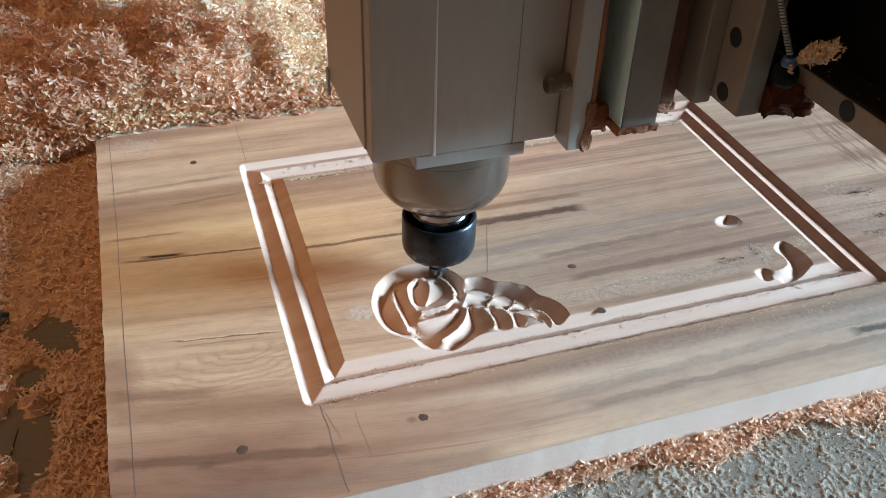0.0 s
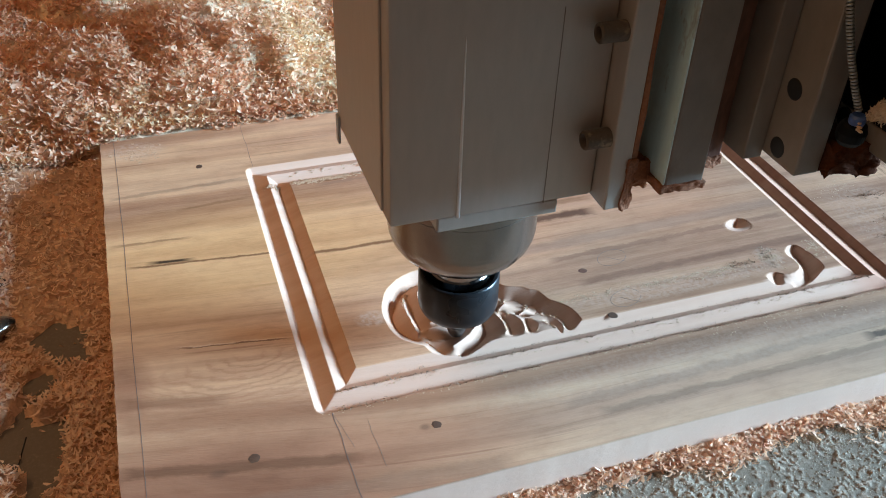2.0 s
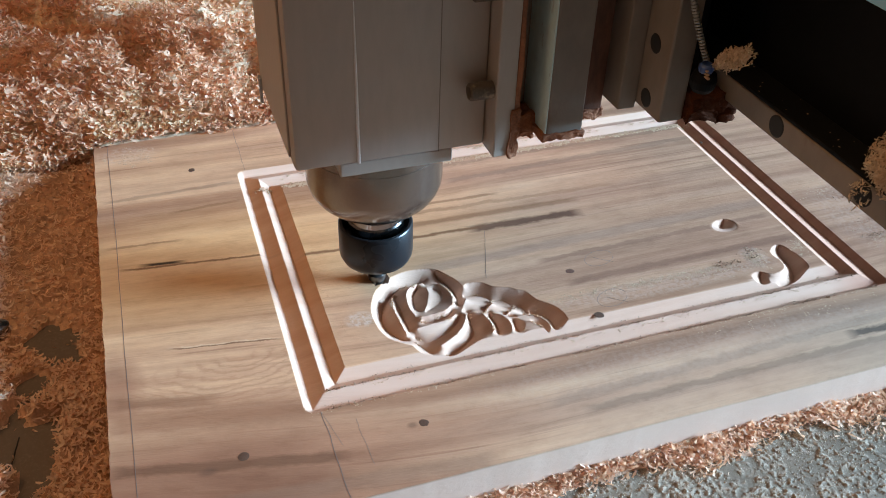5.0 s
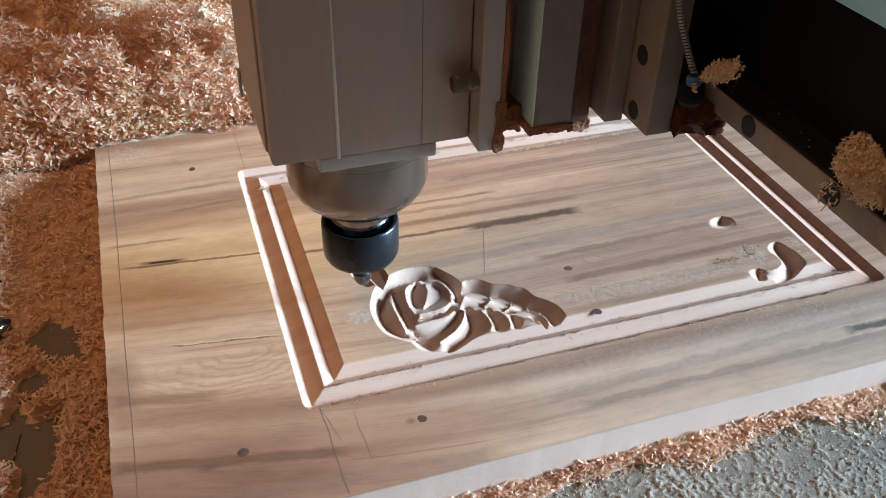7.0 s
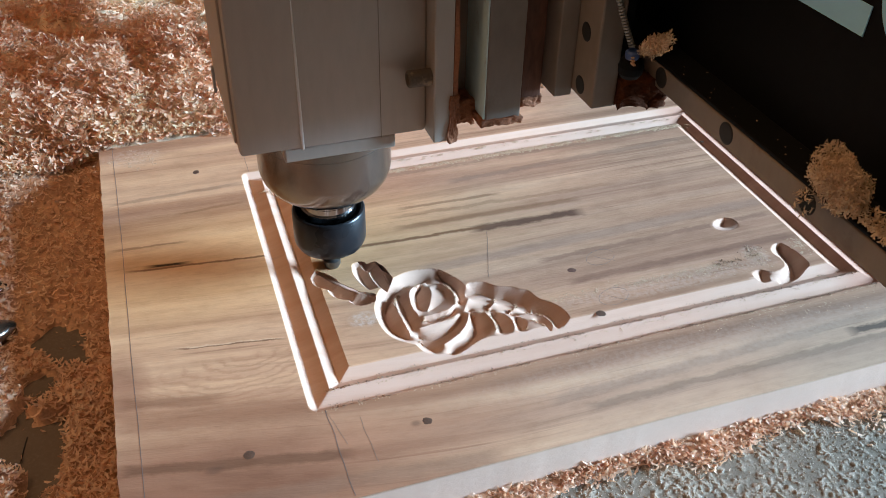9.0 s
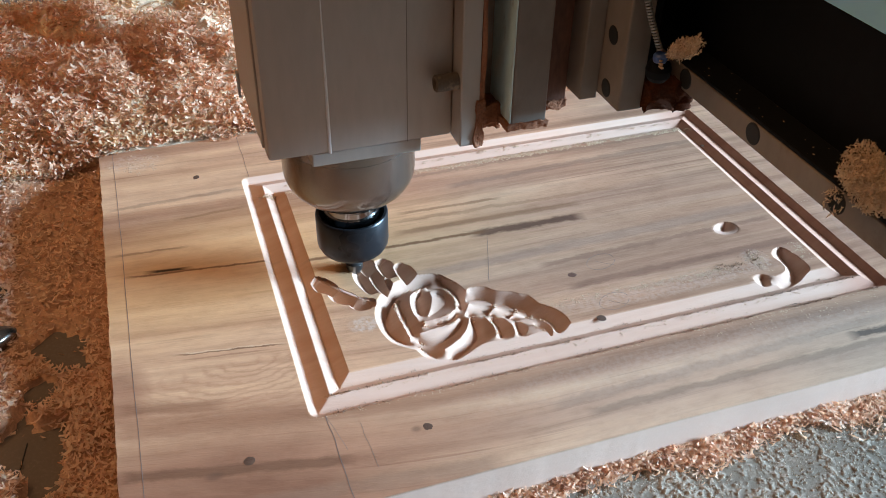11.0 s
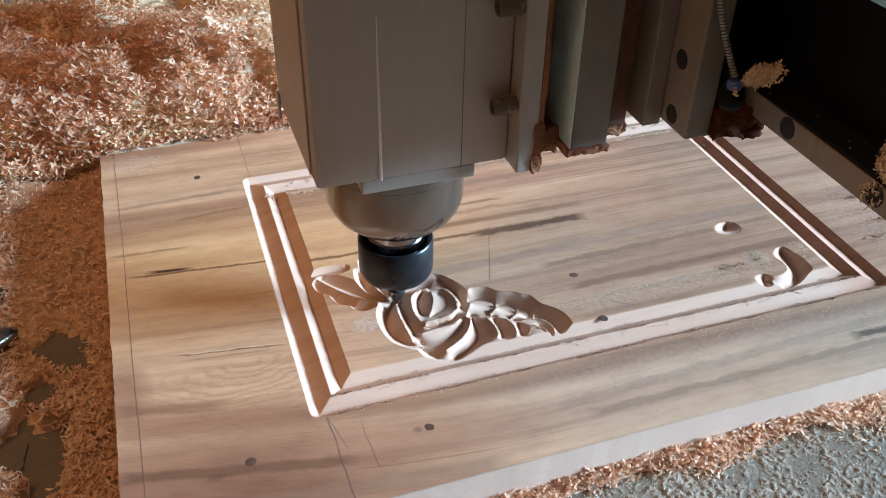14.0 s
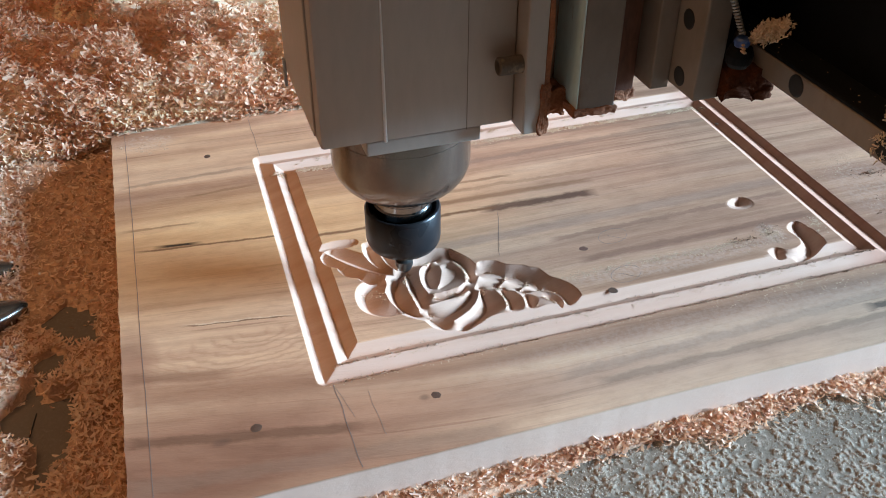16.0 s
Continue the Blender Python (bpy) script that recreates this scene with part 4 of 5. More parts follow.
def build_heap():
    xs, ys = np.linspace(-0.74, BX0 - 0.0005, 150), np.linspace(-0.30, 0.3575, 150)
    xb, yb = np.linspace(-0.74, 0.9, 260), np.linspace(0.3578, 1.24, 150)
    for ax, ay, mat, label in ((xs, ys, DUST, "brown sawdust strewn on the machine bed beside the board"), (xb, yb, HEAP_DUST, "pinkish sawdust heaped on the machine bed behind the board")):
        x, y = np.meshgrid(ax, ay, indexing="ij")
        z = TABLE + 0.0006 + np.maximum(heap(x, y) - 0.0045, -0.0015 * bare(x, y) - 0.0001)
        i = np.arange(x.size).reshape(x.shape)
        ob = mesh_object("sawdust_bed", np.stack([x, y, z], -1).reshape(-1, 3), np.stack([i[:-1, :-1], i[1:, :-1], i[1:, 1:], i[:-1, 1:]], -1).reshape(-1, 4), mat, True)
        tagged(ob, label, "sawdust", kind="stuff")
    rng = np.random.default_rng(4)

    def put(name, x, y, lift, size, mat, label, keep=None, upright=0.8):
        z = TABLE + heap(x, y) - 0.0018 + lift * rng.random(len(x)) ** 1.5
        ok = (bare(x, y) < rng.random(len(x)) * 0.9 + 0.05) & ~((x > BX0 - 0.002) & (y < BY1 + 0.002))
        if keep is not None:
            ok &= keep
        o = scatter(name, np.c_[x, y, z][ok], size[ok], mat, rng, upright)
        tagged(o, label, "wood shavings", kind="stuff")

    n = 130000
    x, y = rng.uniform(-0.42, 0.62, n), 0.355 + 0.75 * rng.random(n) ** 1.5
    thin = rng.random(n) < 0.72 + 0.28 * smoothstep(-0.35, 0.15, wavy(x, y, 30, 33, 3))
    x, y = x[thin], y[thin]
    n = len(x)
    pink = wavy(x, y, 14, 31, 2) - smoothstep(0.45, 0.7, y) * 1.6 + 0.35 + 4.0 * np.clip(x, -0.05, 0.15)
    tint = pink > rng.normal(0, 0.35, n)
    size = rng.uniform(0.005, 0.0125, n)
    put("pink_shavings", x, y, 0.012, size, SHAVING, "heap of pinkish curled wood shavings behind the board", tint, 0.55)
    put("pale_shavings", x, y, 0.008, size * 0.85, OLD_SHAVING, "pale dusty wood shavings spread over the bed", ~tint, 0.4)
    n = 90000
    x, y = -0.42 + 1.04 * rng.random(n) ** 1.5, -0.26 + 1.2 * rng.random(n) ** 1.25
    ok = ((x < BX0 - 0.001) | (y > BY1 + 0.001)) & (bare(x, y) < rng.random(n) * 0.9 + 0.14)
    x, y = x[ok], y[ok]
    z = TABLE + np.maximum(heap(x, y) - 0.0036, 0.0006) + 0.0016 * rng.random(len(x))
    o = scatter("sawdust_bits", np.c_[x, y, z], rng.uniform(0.0018, 0.0050, len(x)), BROWN_BITS, rng, 0.7, 2)
    tagged(o, "small brown wood bits mixed into the sawdust", "sawdust", kind="stuff")
    n = 4200
    x, y = rng.uniform(-0.118, 0.62, n), BY1 + rng.normal(0.005, 0.005, n)
    ok = (y > BY1 - 0.006) & (wavy(x, x * 0, 60, 35, 2) > np.where(y < BY1 - 0.0005, 0.0, -2.0))
    o = scatter("spilled_shavings", np.c_[x, y, np.maximum(TABLE + heap(x, y), 0.0) + 0.0005 + 0.002 * rng.random(n)][ok], rng.uniform(0.004, 0.010, n)[ok], SHAVING, rng, 0.5)
    tagged(o, "wood shavings spilled over the board's back edge", "wood shavings", kind="stuff")
    n = 42000
    x, y = rng.uniform(-0.42, BX0, n), rng.uniform(-0.26, 0.40, n)
    dense = rng.random(n) < np.where((y > 0.16) & (y < 0.36) & (x > -0.18), 0.35, 0.9)
    put("side_shavings", x, y, 0.004, rng.uniform(0.003, 0.0085, n), SIDE_SHAVING, "brown wood shavings strewn beside the board", dense, 0.6)
    n = 3000
    x, y = rng.uniform(-0.32, -0.118, n), rng.uniform(-0.20, 0.13, n)
    put("tan_shavings", x, y, 0.005, rng.uniform(0.004, 0.009, n), SIDE_SHAVING, "pale tan wood shavings strewn beside the board", None, 0.5)


build_heap()


def clots(x, y):
    """Height of the damp dust film over the bed in front of the board."""
    coarse, fine = lumpy(x, y, 0.045, 43, 3), lumpy(x, y, 0.0024, 45, 3)
    return 0.0001 + 0.0023 * np.clip(fine - 0.50 + 0.6 * (coarse - 0.4), 0, 1)


def front_shavings():
    rng = np.random.default_rng(8)
    n = 6500
    x = rng.uniform(-0.10, 0.62, n)
    reach = 0.005 * (1 + 0.8 * wavy(x, x * 0, 45, 41, 2)) * (0.6 + 1.3 * smoothstep(0.0, 0.55, x))
    off = np.abs(rng.normal(0, 1, n)) * np.maximum(reach, 0.002)
    lump = np.clip(wavy(x, x * 0, 60, 42, 2), 0, 1)
    y = BY0 - 0.001 - off
    z = TABLE + 0.0008 + np.maximum(0.010 + 0.014 * lump - off * 0.8, 0) * rng.random(n)
    xs, v = np.linspace(-0.11, 0.63, 300), np.linspace(0, 1, 9)
    gx, gv = np.meshgrid(xs, v, indexing="ij")
    wide = 0.010 + 0.008 * wavy(gx, gx * 0, 45, 41, 2)
    gz = TABLE + 0.0002 + (0.009 + 0.008 * np.clip(wavy(gx, gx * 0, 60, 42, 2), 0, 1)) * (1 - gv) ** 1.4 + 0.0014 * wavy(gx, gv, 500, 47, 2) * (1 - gv)
    i = np.arange(gx.size).reshape(gx.shape)
    r = mesh_object("edge_sawdust", np.stack([gx, BY0 + 0.001 - gv * wide, gz], -1).reshape(-1, 3), np.stack([i[:-1, :-1], i[:-1, 1:], i[1:, 1:], i[1:, :-1]], -1).reshape(-1, 4), PINK_DUST, True)
    tagged(r, "low ridge of pinkish sawdust at the foot of the board", "sawdust", kind="stuff")
    o = scatter("edge_shavings", np.c_[x, y, z], 0.0022 + 0.0055 * rng.random(n) ** 1.6 + np.where(lump > 0.2, 0.010, 0.003) * rng.random(n) ** 5, EDGE_SHAVING, rng, 0.5)
    tagged(o, "orange wood shavings along the foot of the board", "wood shavings", kind="stuff")
    # fine grey sawdust in front of the board: a clotted film and loose fibres
    gx, gy = np.meshgrid(np.linspace(-0.05, 0.70, 800), np.linspace(-0.33, BY0 - 0.002, 280), indexing="ij")
    i = np.arange(gx.size).reshape(gx.shape)
    film = mesh_object("sawdust_film", np.stack([gx, gy, TABLE + clots(gx, gy)], -1).reshape(-1, 3), np.stack([i[:-1, :-1], i[1:, :-1], i[1:, 1:], i[:-1, 1:]], -1).reshape(-1, 4), FILM, True)
    attribute(film, "dust", "FLOAT", smoothstep(0.0001, 0.0006, clots(gx, gy)).ravel())
    tagged(film, "grey clotted sawdust film on the bed before the board", "sawdust", kind="stuff")
    n = 170000
    x, y = rng.uniform(-0.04, 0.68, n), BY0 - 0.004 - 0.25 * rng.random(n) ** 1.1
    keep = clots(x, y) + 0.0003 * wavy(x, y, 55, 48, 2) > rng.normal(0.00035, 0.0003, n)
    x, y = x[keep], y[keep]
    o = grit("sawdust_grains", np.c_[x, y, TABLE + clots(x, y)], rng.uniform(0.0002, 0.0008, len(x)), GREY_DUST, rng, 0.7)
    tagged(o, "grey sawdust grains on the bed in front of the board", "sawdust", kind="stuff")


front_shavings()


def board_dust():
    """Loose fibres on the board: along the groove lips and in patches."""
    rng = np.random.default_rng(15)
    spots = []
    for n, x0, x1, y, spread in ((420, 0.03, 0.40, 0.2505, 0.0022), (110, 0.03, 0.41, 0.2655, 0.0008), (100, 0.03, 0.40, 0.0135, 0.0006), (100, 0.00, 0.43, -0.0012, 0.0006), (200, 0.17, 0.32, 0.052, 0.0022)):
        x = rng.uniform(x0, x1, n)
        spots.append(np.c_[x, rng.normal(y, spread, n)])
    for n, cx, cy, rx, ry in ((20, 0.052, 0.073, 0.009, 0.006), (90, 0.315, 0.050, 0.030, 0.006), (90, 0.352, 0.055, 0.006, 0.010), (60, 0.392, 0.057, 0.006, 0.008), (45, -0.080, 0.332, 0.022, 0.012), (60, 0.46, 0.12, 0.02, 0.012), (80, 0.47, 0.05, 0.02, 0.014), (50, 0.345, -0.005, 0.06, 0.01), (50, 0.43, -0.030, 0.018, 0.004)):
        spots.append(np.c_[rng.normal(cx, rx * 0.6, n), rng.normal(cy, ry * 0.6, n)])
    for n, y, spread in ((1300, 0.2505, 0.0018), (160, -0.0004, 0.0006), (160, 0.0158, 0.0006)):
        x = rng.uniform(0.01, 0.42, n)
        x = x[wavy(x, x * 0 + y, 220, 71, 2) > -0.35]
        spots.append(np.c_[x, rng.normal(y, spread, len(x))])
    p = np.vstack(spots)
    ix = np.clip(np.searchsorted(GX, p[:, 0]), 0, len(GX) - 1)
    iy = np.clip(np.searchsorted(GY, p[:, 1]), 0, len(GY) - 1)
    z = EARLY[ix, iy] + 0.0005
    p = np.c_[p, z]
    p = np.repeat(p, 3, 0) + rng.normal(0, 1, (3 * len(p), 3)) * [0.0012, 0.0007, 0.00003]
    p[:, 2] -= 0.00042
    o = grit("loose_crumbs", p, rng.uniform(0.0002, 0.00065, len(p)) * np.where(p[:, 1] > 0.24, 1.9, 1.0), CRUMB, rng, 0.2)
    tagged(o, "pale loose wood crumbs lying on the board", "sawdust", kind="stuff")


board_dust()


def torn_fibres():
    """Dark torn fibres that hang along the lips of the two front grooves."""
    rng = np.random.default_rng(19)
    rows = []
    for y, n in ((-0.0002, 1100), (0.0055, 200), (0.0157, 1000), (0.0233, 200)):
        x = rng.uniform(0.012, 0.418, n)
        x = x[wavy(x, x * 0 + y, 180, 72, 2) > rng.normal(-0.2, 0.3, n)]
        rows.append(np.c_[x, rng.normal(y, 0.0004, len(x))])
    for cx, cy, rx, ry, n in ((0.481, 0.104, 0.014, 0.004, 130), (0.481, 0.0715, 0.016, 0.004, 130), (0.465, 0.052, 0.016, 0.003, 100), (0.327, 0.0535, 0.012, 0.003, 90), (0.352, 0.058, 0.006, 0.009, 70), (0.43, -0.036, 0.022, 0.002, 140)):
        rows.append(np.c_[rng.normal(cx, rx * 0.6, n), rng.normal(cy, ry * 0.6, n)])
    p = np.vstack(rows)
    ix = np.clip(np.searchsorted(GX, p[:, 0]), 0, len(GX) - 1)
    iy = np.clip(np.searchsorted(GY, p[:, 1]), 0, len(GY) - 1)
    o = scatter("torn_fibres", np.c_[p, EARLY[ix, iy] + 0.0003], rng.uniform(0.0007, 0.0022, len(p)), TORN, rng, 0.9, 2)
    tagged(o, "dark torn wood fibres along the groove lips", "wood fibres", kind="stuff")


torn_fibres()


def carving_crumbs():
    """Orange crumbs left on the edges and in the hollows of the carved rose and leaf."""
    rng = np.random.default_rng(23)
    slope = np.hypot(*np.gradient(EARLY))
    turn = np.abs(np.gradient(slope)[0]) + np.abs(np.gradient(slope)[1])
    inside = (GRID_X > 0.064) & (GRID_X < 0.192) & (GRID_Y > 0.018) & (GRID_Y < 0.112) & (EARLY < -0.0004) & (FINAL > EARLY - 1e-5)
    i, j = np.nonzero(inside & (turn > 0.00020))
    k = rng.choice(len(i), 3200)
    p = np.c_[GRID_X[i[k], j[k]], GRID_Y[i[k], j[k]], EARLY[i[k], j[k]] + 0.0002]
    keep = wavy(p[:, 0], p[:, 1], 240, 81, 2) + 0.5 * smoothstep(0.12, 0.15, p[:, 0]) + 0.6 * np.exp(-(((p[:, 0] - 0.112) / 0.014) ** 2) - ((p[:, 1] - 0.108) / 0.008) ** 2) > 0.15
    p = p[keep] + rng.normal(0, 0.0004, (keep.sum(), 3)) * [1, 1, 0.2]
    o = grit("carving_crumbs", p, rng.uniform(0.0002, 0.0008, len(p)), CRUMB_ORANGE, rng, 0.6)
    tagged(o, "orange wood crumbs clinging to the carved petals", "sawdust", kind="stuff")


carving_crumbs()

# ---- washer-like clamp plates lying in the shavings ----


def clamp_plate(x, y, turn, label):
    t = thing("clamp_plate", (x, y, TABLE), label, "clamp plate", "clamp plates beside the board")
    prof = [(0, 0.0), (0.017, 0.0), (0.019, 0.002), (0.019, 0.009), (0.016, 0.012), (0.008, 0.0135), (0, 0.0138)]
    bm = lathe(prof, (0, 0, 0), 40)
    bmesh.ops.transform(bm, verts=bm.verts, matrix=Matrix.Translation((x, y, TABLE + 0.004)) @ Euler((0.2, 0.12, turn)).to_matrix().to_4x4() @ Matrix.Diagonal((1.9, 0.62, 1, 1)))
    sharpen(part("plate_body", bm, NOSE, t), 50)
    return t


clamp_plate(-0.2115, 0.156, 0.45, "shiny rounded steel clamp plate among the shavings")
clamp_plate(-0.222, 0.212, 0.2, "dull rounded steel clamp plate half buried in shavings")
_slot = part("bed_slot", tube([(-0.1745, 0.026, TABLE + 0.0004), (-0.1722, 0.045, TABLE + 0.0004), (-0.1690, 0.064, TABLE + 0.0004)], 0.0004, 6), HOLE_DARK)
tagged(_slot, "dark thin scratch-like slot in the machine bed", "slot", kind="structure")

# ---- spindle head ----
AXX, AXY = 0.1157, 0.1009
spindle = thing("spindle", (AXX, AXY, 0.0), "grey aluminium router spindle hanging from its mounting plate", "router spindle")
_body = part("housing", box(0.0567, 0.1700, 0.0487, 0.1640, 0.1310, 0.52, 0.0022), ALU, spindle, "satin grey aluminium housing")
sharpen(_body)
# Tapered white strip stands in for the glint on the housing's front.
part("glint_strip", lathe([(0, 0), (0.0010, 0.0), (0.0008, 0.050), (0.0003, 0.096), (0, 0.100)], (0.0935, 0.0487, 0.1310), 10), GLINT, spindle, "thin white strip standing in for a glint on the housing", True)
part("seam", box(0.1413, 0.1417, 0.0485, 0.0495, 0.1312, 0.24), STEEL, spindle, "dark joint in the housing")
part("side_panel", box(0.0553, 0.0568, 0.060, 0.155, 0.1345, 0.52, 0.0006), ALU, spindle)
part("side_clip", box(0.0535, 0.0552, 0.149, 0.1545, 0.124, 0.142, 0.0005), CABLE, spindle, "small bright clip on the side panel")
part("nose_flange", box(0.0825, 0.1508, 0.0500, 0.1450, 0.1220, 0.1309, 0.0010), ALU, spindle, "brownish square flange under the housing")
sharpen(part("nose", lathe([(0, 0.1308), (0.0440, 0.1308), (0.0445, 0.1300), (0.0445, 0.1135), (0.0443, 0.1133), (0.0443, 0.1127), (0.0445, 0.1125), (0.0445, 0.0900), (0.0440, 0.0860), (0.0425, 0.0815), (0.0395, 0.0767), (0.0350, 0.0722), (0.0300, 0.0690), (0.0262, 0.0672), (0.0248, 0.0666), (0, 0.0666)], (AXX, AXY, 0), 96), NOSE, spindle, "turned steel spindle nose"), 25)
sharpen(part("shaft", lathe([(0, 0.0665), (0.0196, 0.0665), (0.0196, 0.0610), (0.0188, 0.0600), (0.0188, 0.0560), (0.0196, 0.0550), (0.0196, 0.0500), (0.0170, 0.0470), (0.0165, 0.0360), (0, 0.0360)], (AXX, AXY, 0), 64), CHROME, spindle, "bright steel shaft end"), 30)
_nut = part("collet_nut", lathe([(0.0172, 0.0390), (0.0222, 0.0390), (0.0222, 0.0500), (0.0230, 0.0514), (0.0246, 0.0514), (0.0255, 0.0503), (0.0255, 0.0290), (0.0251, 0.0258), (0.0236, 0.0226), (0.0203, 0.0206), (0.0150, 0.0197), (0.0085, 0.0196), (0.0080, 0.0205)], (AXX, AXY, 0), 80), NUTBLACK, spindle, "black collet nut")
sharpen(_nut, 40)
sharpen(part("collet", lathe([(0.0080, 0.0205), (0.0078, 0.0175), (0.0060, 0.0160), (0, 0.0160)], (AXX, AXY, 0), 40), CARBIDE, _nut, "steel collet face"), 30)
sharpen(part("router_bit", lathe([(0, 0.0165), (0.0040, 0.0165), (0.0040, 0.0075), (0.0062, 0.0060), (0.0062, 0.0020), (0.0045, -0.0020), (0.0018, -0.0046), (0, -0.0050)], (AXX, AXY, 0), 32), CARBIDE, spindle, "spinning round-nosed cutter"), 40)
part("mounting_plate", box(0.1702, 0.1822, 0.0345, 0.2050, 0.1297, 0.54, 0.0010), ALU, spindle, "thick grey mounting plate")


def cap_screw(x, y, z, parent):
    """Socket-head screw whose head looks towards -x."""
    r = 0.0051
    hexa = bmesh.new()
    prof = [(0, 0.0075), (0.0032, 0.0075), (0.0032, 0.0135), (0.0036, 0.0142), (r - 0.0008, 0.0142), (r, 0.0134), (r, 0.0), (0, 0.0)]
    lathe(prof, (x, y, z), 24, Euler((0, -math.pi / 2, 0)).to_matrix(), hexa)
    sharpen(part("cap_screw", hexa, BOLT, parent, "socket-head screw furred with sawdust"), 35)


for _z in (0.171, 0.2285, 0.286, 0.3435):
    cap_screw(0.1701, 0.0412, _z, spindle)
for _z in (0.171, 0.286):
    cap_screw(0.1701, 0.186, _z, spindle)


def crust(x0, x1, y0, y1, z0, z1, lump, seed, count=22):
    """An uneven crust of caked dust: a box with knobbly faces."""
    bm = box(x0, x1, y0, y1, z0, z1)
    bmesh.ops.subdivide_edges(bm, edges=bm.edges, cuts=count, use_grid_fill=True)
    for v in bm.verts:
        n = noise.noise_vector(v.co * 110 + Vector((seed, 0, 0))) + 0.4 * noise.noise_vector(v.co * 420 + Vector((0, seed, 0))) + 0.25 * noise.noise_vector(v.co * 1200)
        v.co += n * lump
    return bm


part("caked_dust", crust(0.1795, 0.1850, 0.0335, 0.0365, 0.1290, 0.1600, 0.0020, 3), RUST, spindle, "brown dust caked on the plate's edge", smooth=True)
part("caked_dust", crust(0.1822, 0.1850, 0.0345, 0.060, 0.1560, 0.50, 0.0010, 4), RUST, spindle, smooth=True)
part("guide_bar", box(0.2000, 0.2225, 0.0270, 0.0640, 0.1440, 0.54, 0.0010), STEEL, spindle, "grey steel guide bar")
part("bar_facing", box(0.1988, 0.1999, 0.0275, 0.0600, 0.1450, 0.54, 0.0003), TEAL, spindle, "pale green facing of the guide bar")
part("caked_dust", crust(0.1975, 0.2235, 0.0262, 0.0640, 0.1405, 0.1452, 0.0016, 5), RUST, spindle, "brown dust caked under the guide bar", smooth=True)
part("bar_bracket", box(0.1823, 0.1999, 0.0600, 0.1900, 0.1390, 0.54, 0.001), STEEL, spindle)
part("caked_dust", crust(0.1815, 0.2000, 0.0420, 0.0610, 0.1350, 0.1500, 0.0030, 6), RUST, spindle, "brown dust packed behind the plate", smooth=True)

# ---- carriage on the gantry ----
carriage = thing("z_carriage", (0.262, 0.06, 0.16), "grey steel carriage plate caked with brown dust, on the gantry", "machine carriage")
part("face_plate", box(0.2538, 0.2690, -0.0020, 0.1800, 0.1592, 0.56, 0.0012), STEEL, carriage, "grey steel plate with bolt holes")
part("plate_lip", box(0.2691, 0.2800, 0.0080, 0.1800, 0.1640, 0.56, 0.001), BLACK, carriage)
# Each bolt hole is a dark disc, its inner shade painted on.
for _y, _z in ((0.0145, 0.1672), (0.0142, 0.2003), (0.0142, 0.2660), (0.0142, 0.3000)):
    part("bolt_hole_disc", lathe([(0, 0.0004), (0.0048, 0.0004), (0.0056, 0.0), (0.0056, -0.003), (0, -0.003)], (0.2538, _y, _z), 24, Euler((0, -math.pi / 2, 0)).to_matrix()), HOLE_DARK, carriage)
part("bearing_block", box(0.2424, 0.2537, 0.0240, 0.0800, 0.1560, 0.56, 0.0008), STEEL, carriage, "grey steel bearing block behind the rail")
part("slide_rail", box(0.2285, 0.2422, 0.0420, 0.0800, 0.1465, 0.56, 0.001), GREASE, carriage, "rail caked in dark brown dust")
part("caked_dust", crust(0.2288, 0.2430, 0.0400, 0.0780, 0.1435, 0.1480, 0.0016, 7), RUST, carriage, smooth=True)
part("caked_dust", crust(0.2690, 0.2960, -0.0100, 0.0400, 0.1600, 0.1760, 0.0034, 8), CAKE, carriage, "brown dust packed beneath the switch", smooth=True)
_sensor = part("limit_switch", lathe([(0, 0), (0.0050, 0.0008), (0.0068, 0.0035), (0.0072, 0.0075), (0.0062, 0.0110), (0.0048, 0.0125), (0, 0.0130)], (0.2680, -0.0150, 0.1835), 24), BLACK, carriage, "small dark switch with a blue collar")
part("collar", lathe([(0, 0), (0.0036, 0.0), (0.0040, 0.001), (0.0040, 0.0036), (0.0030, 0.0046), (0, 0.0046)], (0.2660, -0.0178, 0.1968), 20), BLUE, _sensor, "blue plastic collar")
_turns, _steps = 120, 120 * 9
_helix = []
for _i in range(_steps):
    _u = _i / _steps
    _c = Vector((0.2655 - 0.075 * _u + 0.10 * _u * _u, -0.0175 + 0.05 * _u, 0.2030 + 0.19 * _u))
    _t = 2 * math.pi * _turns * _u
    _helix.append(_c + Vector((0.0014 * math.cos(_t), 0.0014 * math.sin(_t), 0)))
part("cable_sleeve", tube(_helix, 0.0007, 5), CABLE, carriage, "coiled steel cable sleeve", True)

# ---- gantry ----
gantry = thing("gantry", (0.40, 0.3, FLOOR), "black gantry beam with a grey drilled rail and pale lettering", "machine gantry")
part("rail_bar", box(0.2894, 0.3090, -0.70, 1.30, 0.1725, 0.1862, 0.0008), STEEL, gantry, "grey steel bar with bolt holes")
# Black strip added so that the rail's top reads as dark as the beam.
part("rail_top_strip", box(0.2897, 0.3091, -0.70, 1.30, 0.1863, 0.1888, 0.0008), BLACK, gantry, "black strip added to darken the rail's top")
# Dark discs again, painted as the shade in the rail's bolt holes.
for _k in range(-9, 20):
    part("bolt_hole_disc", lathe([(0, 0.0004), (0.0052, 0.0004), (0.0060, 0.0), (0.0060, -0.003), (0, -0.003)], (0.2894, -0.0430 + 0.066 * _k, 0.1800), 24, Euler((0, -math.pi / 2, 0)).to_matrix()), HOLE_DARK, gantry)
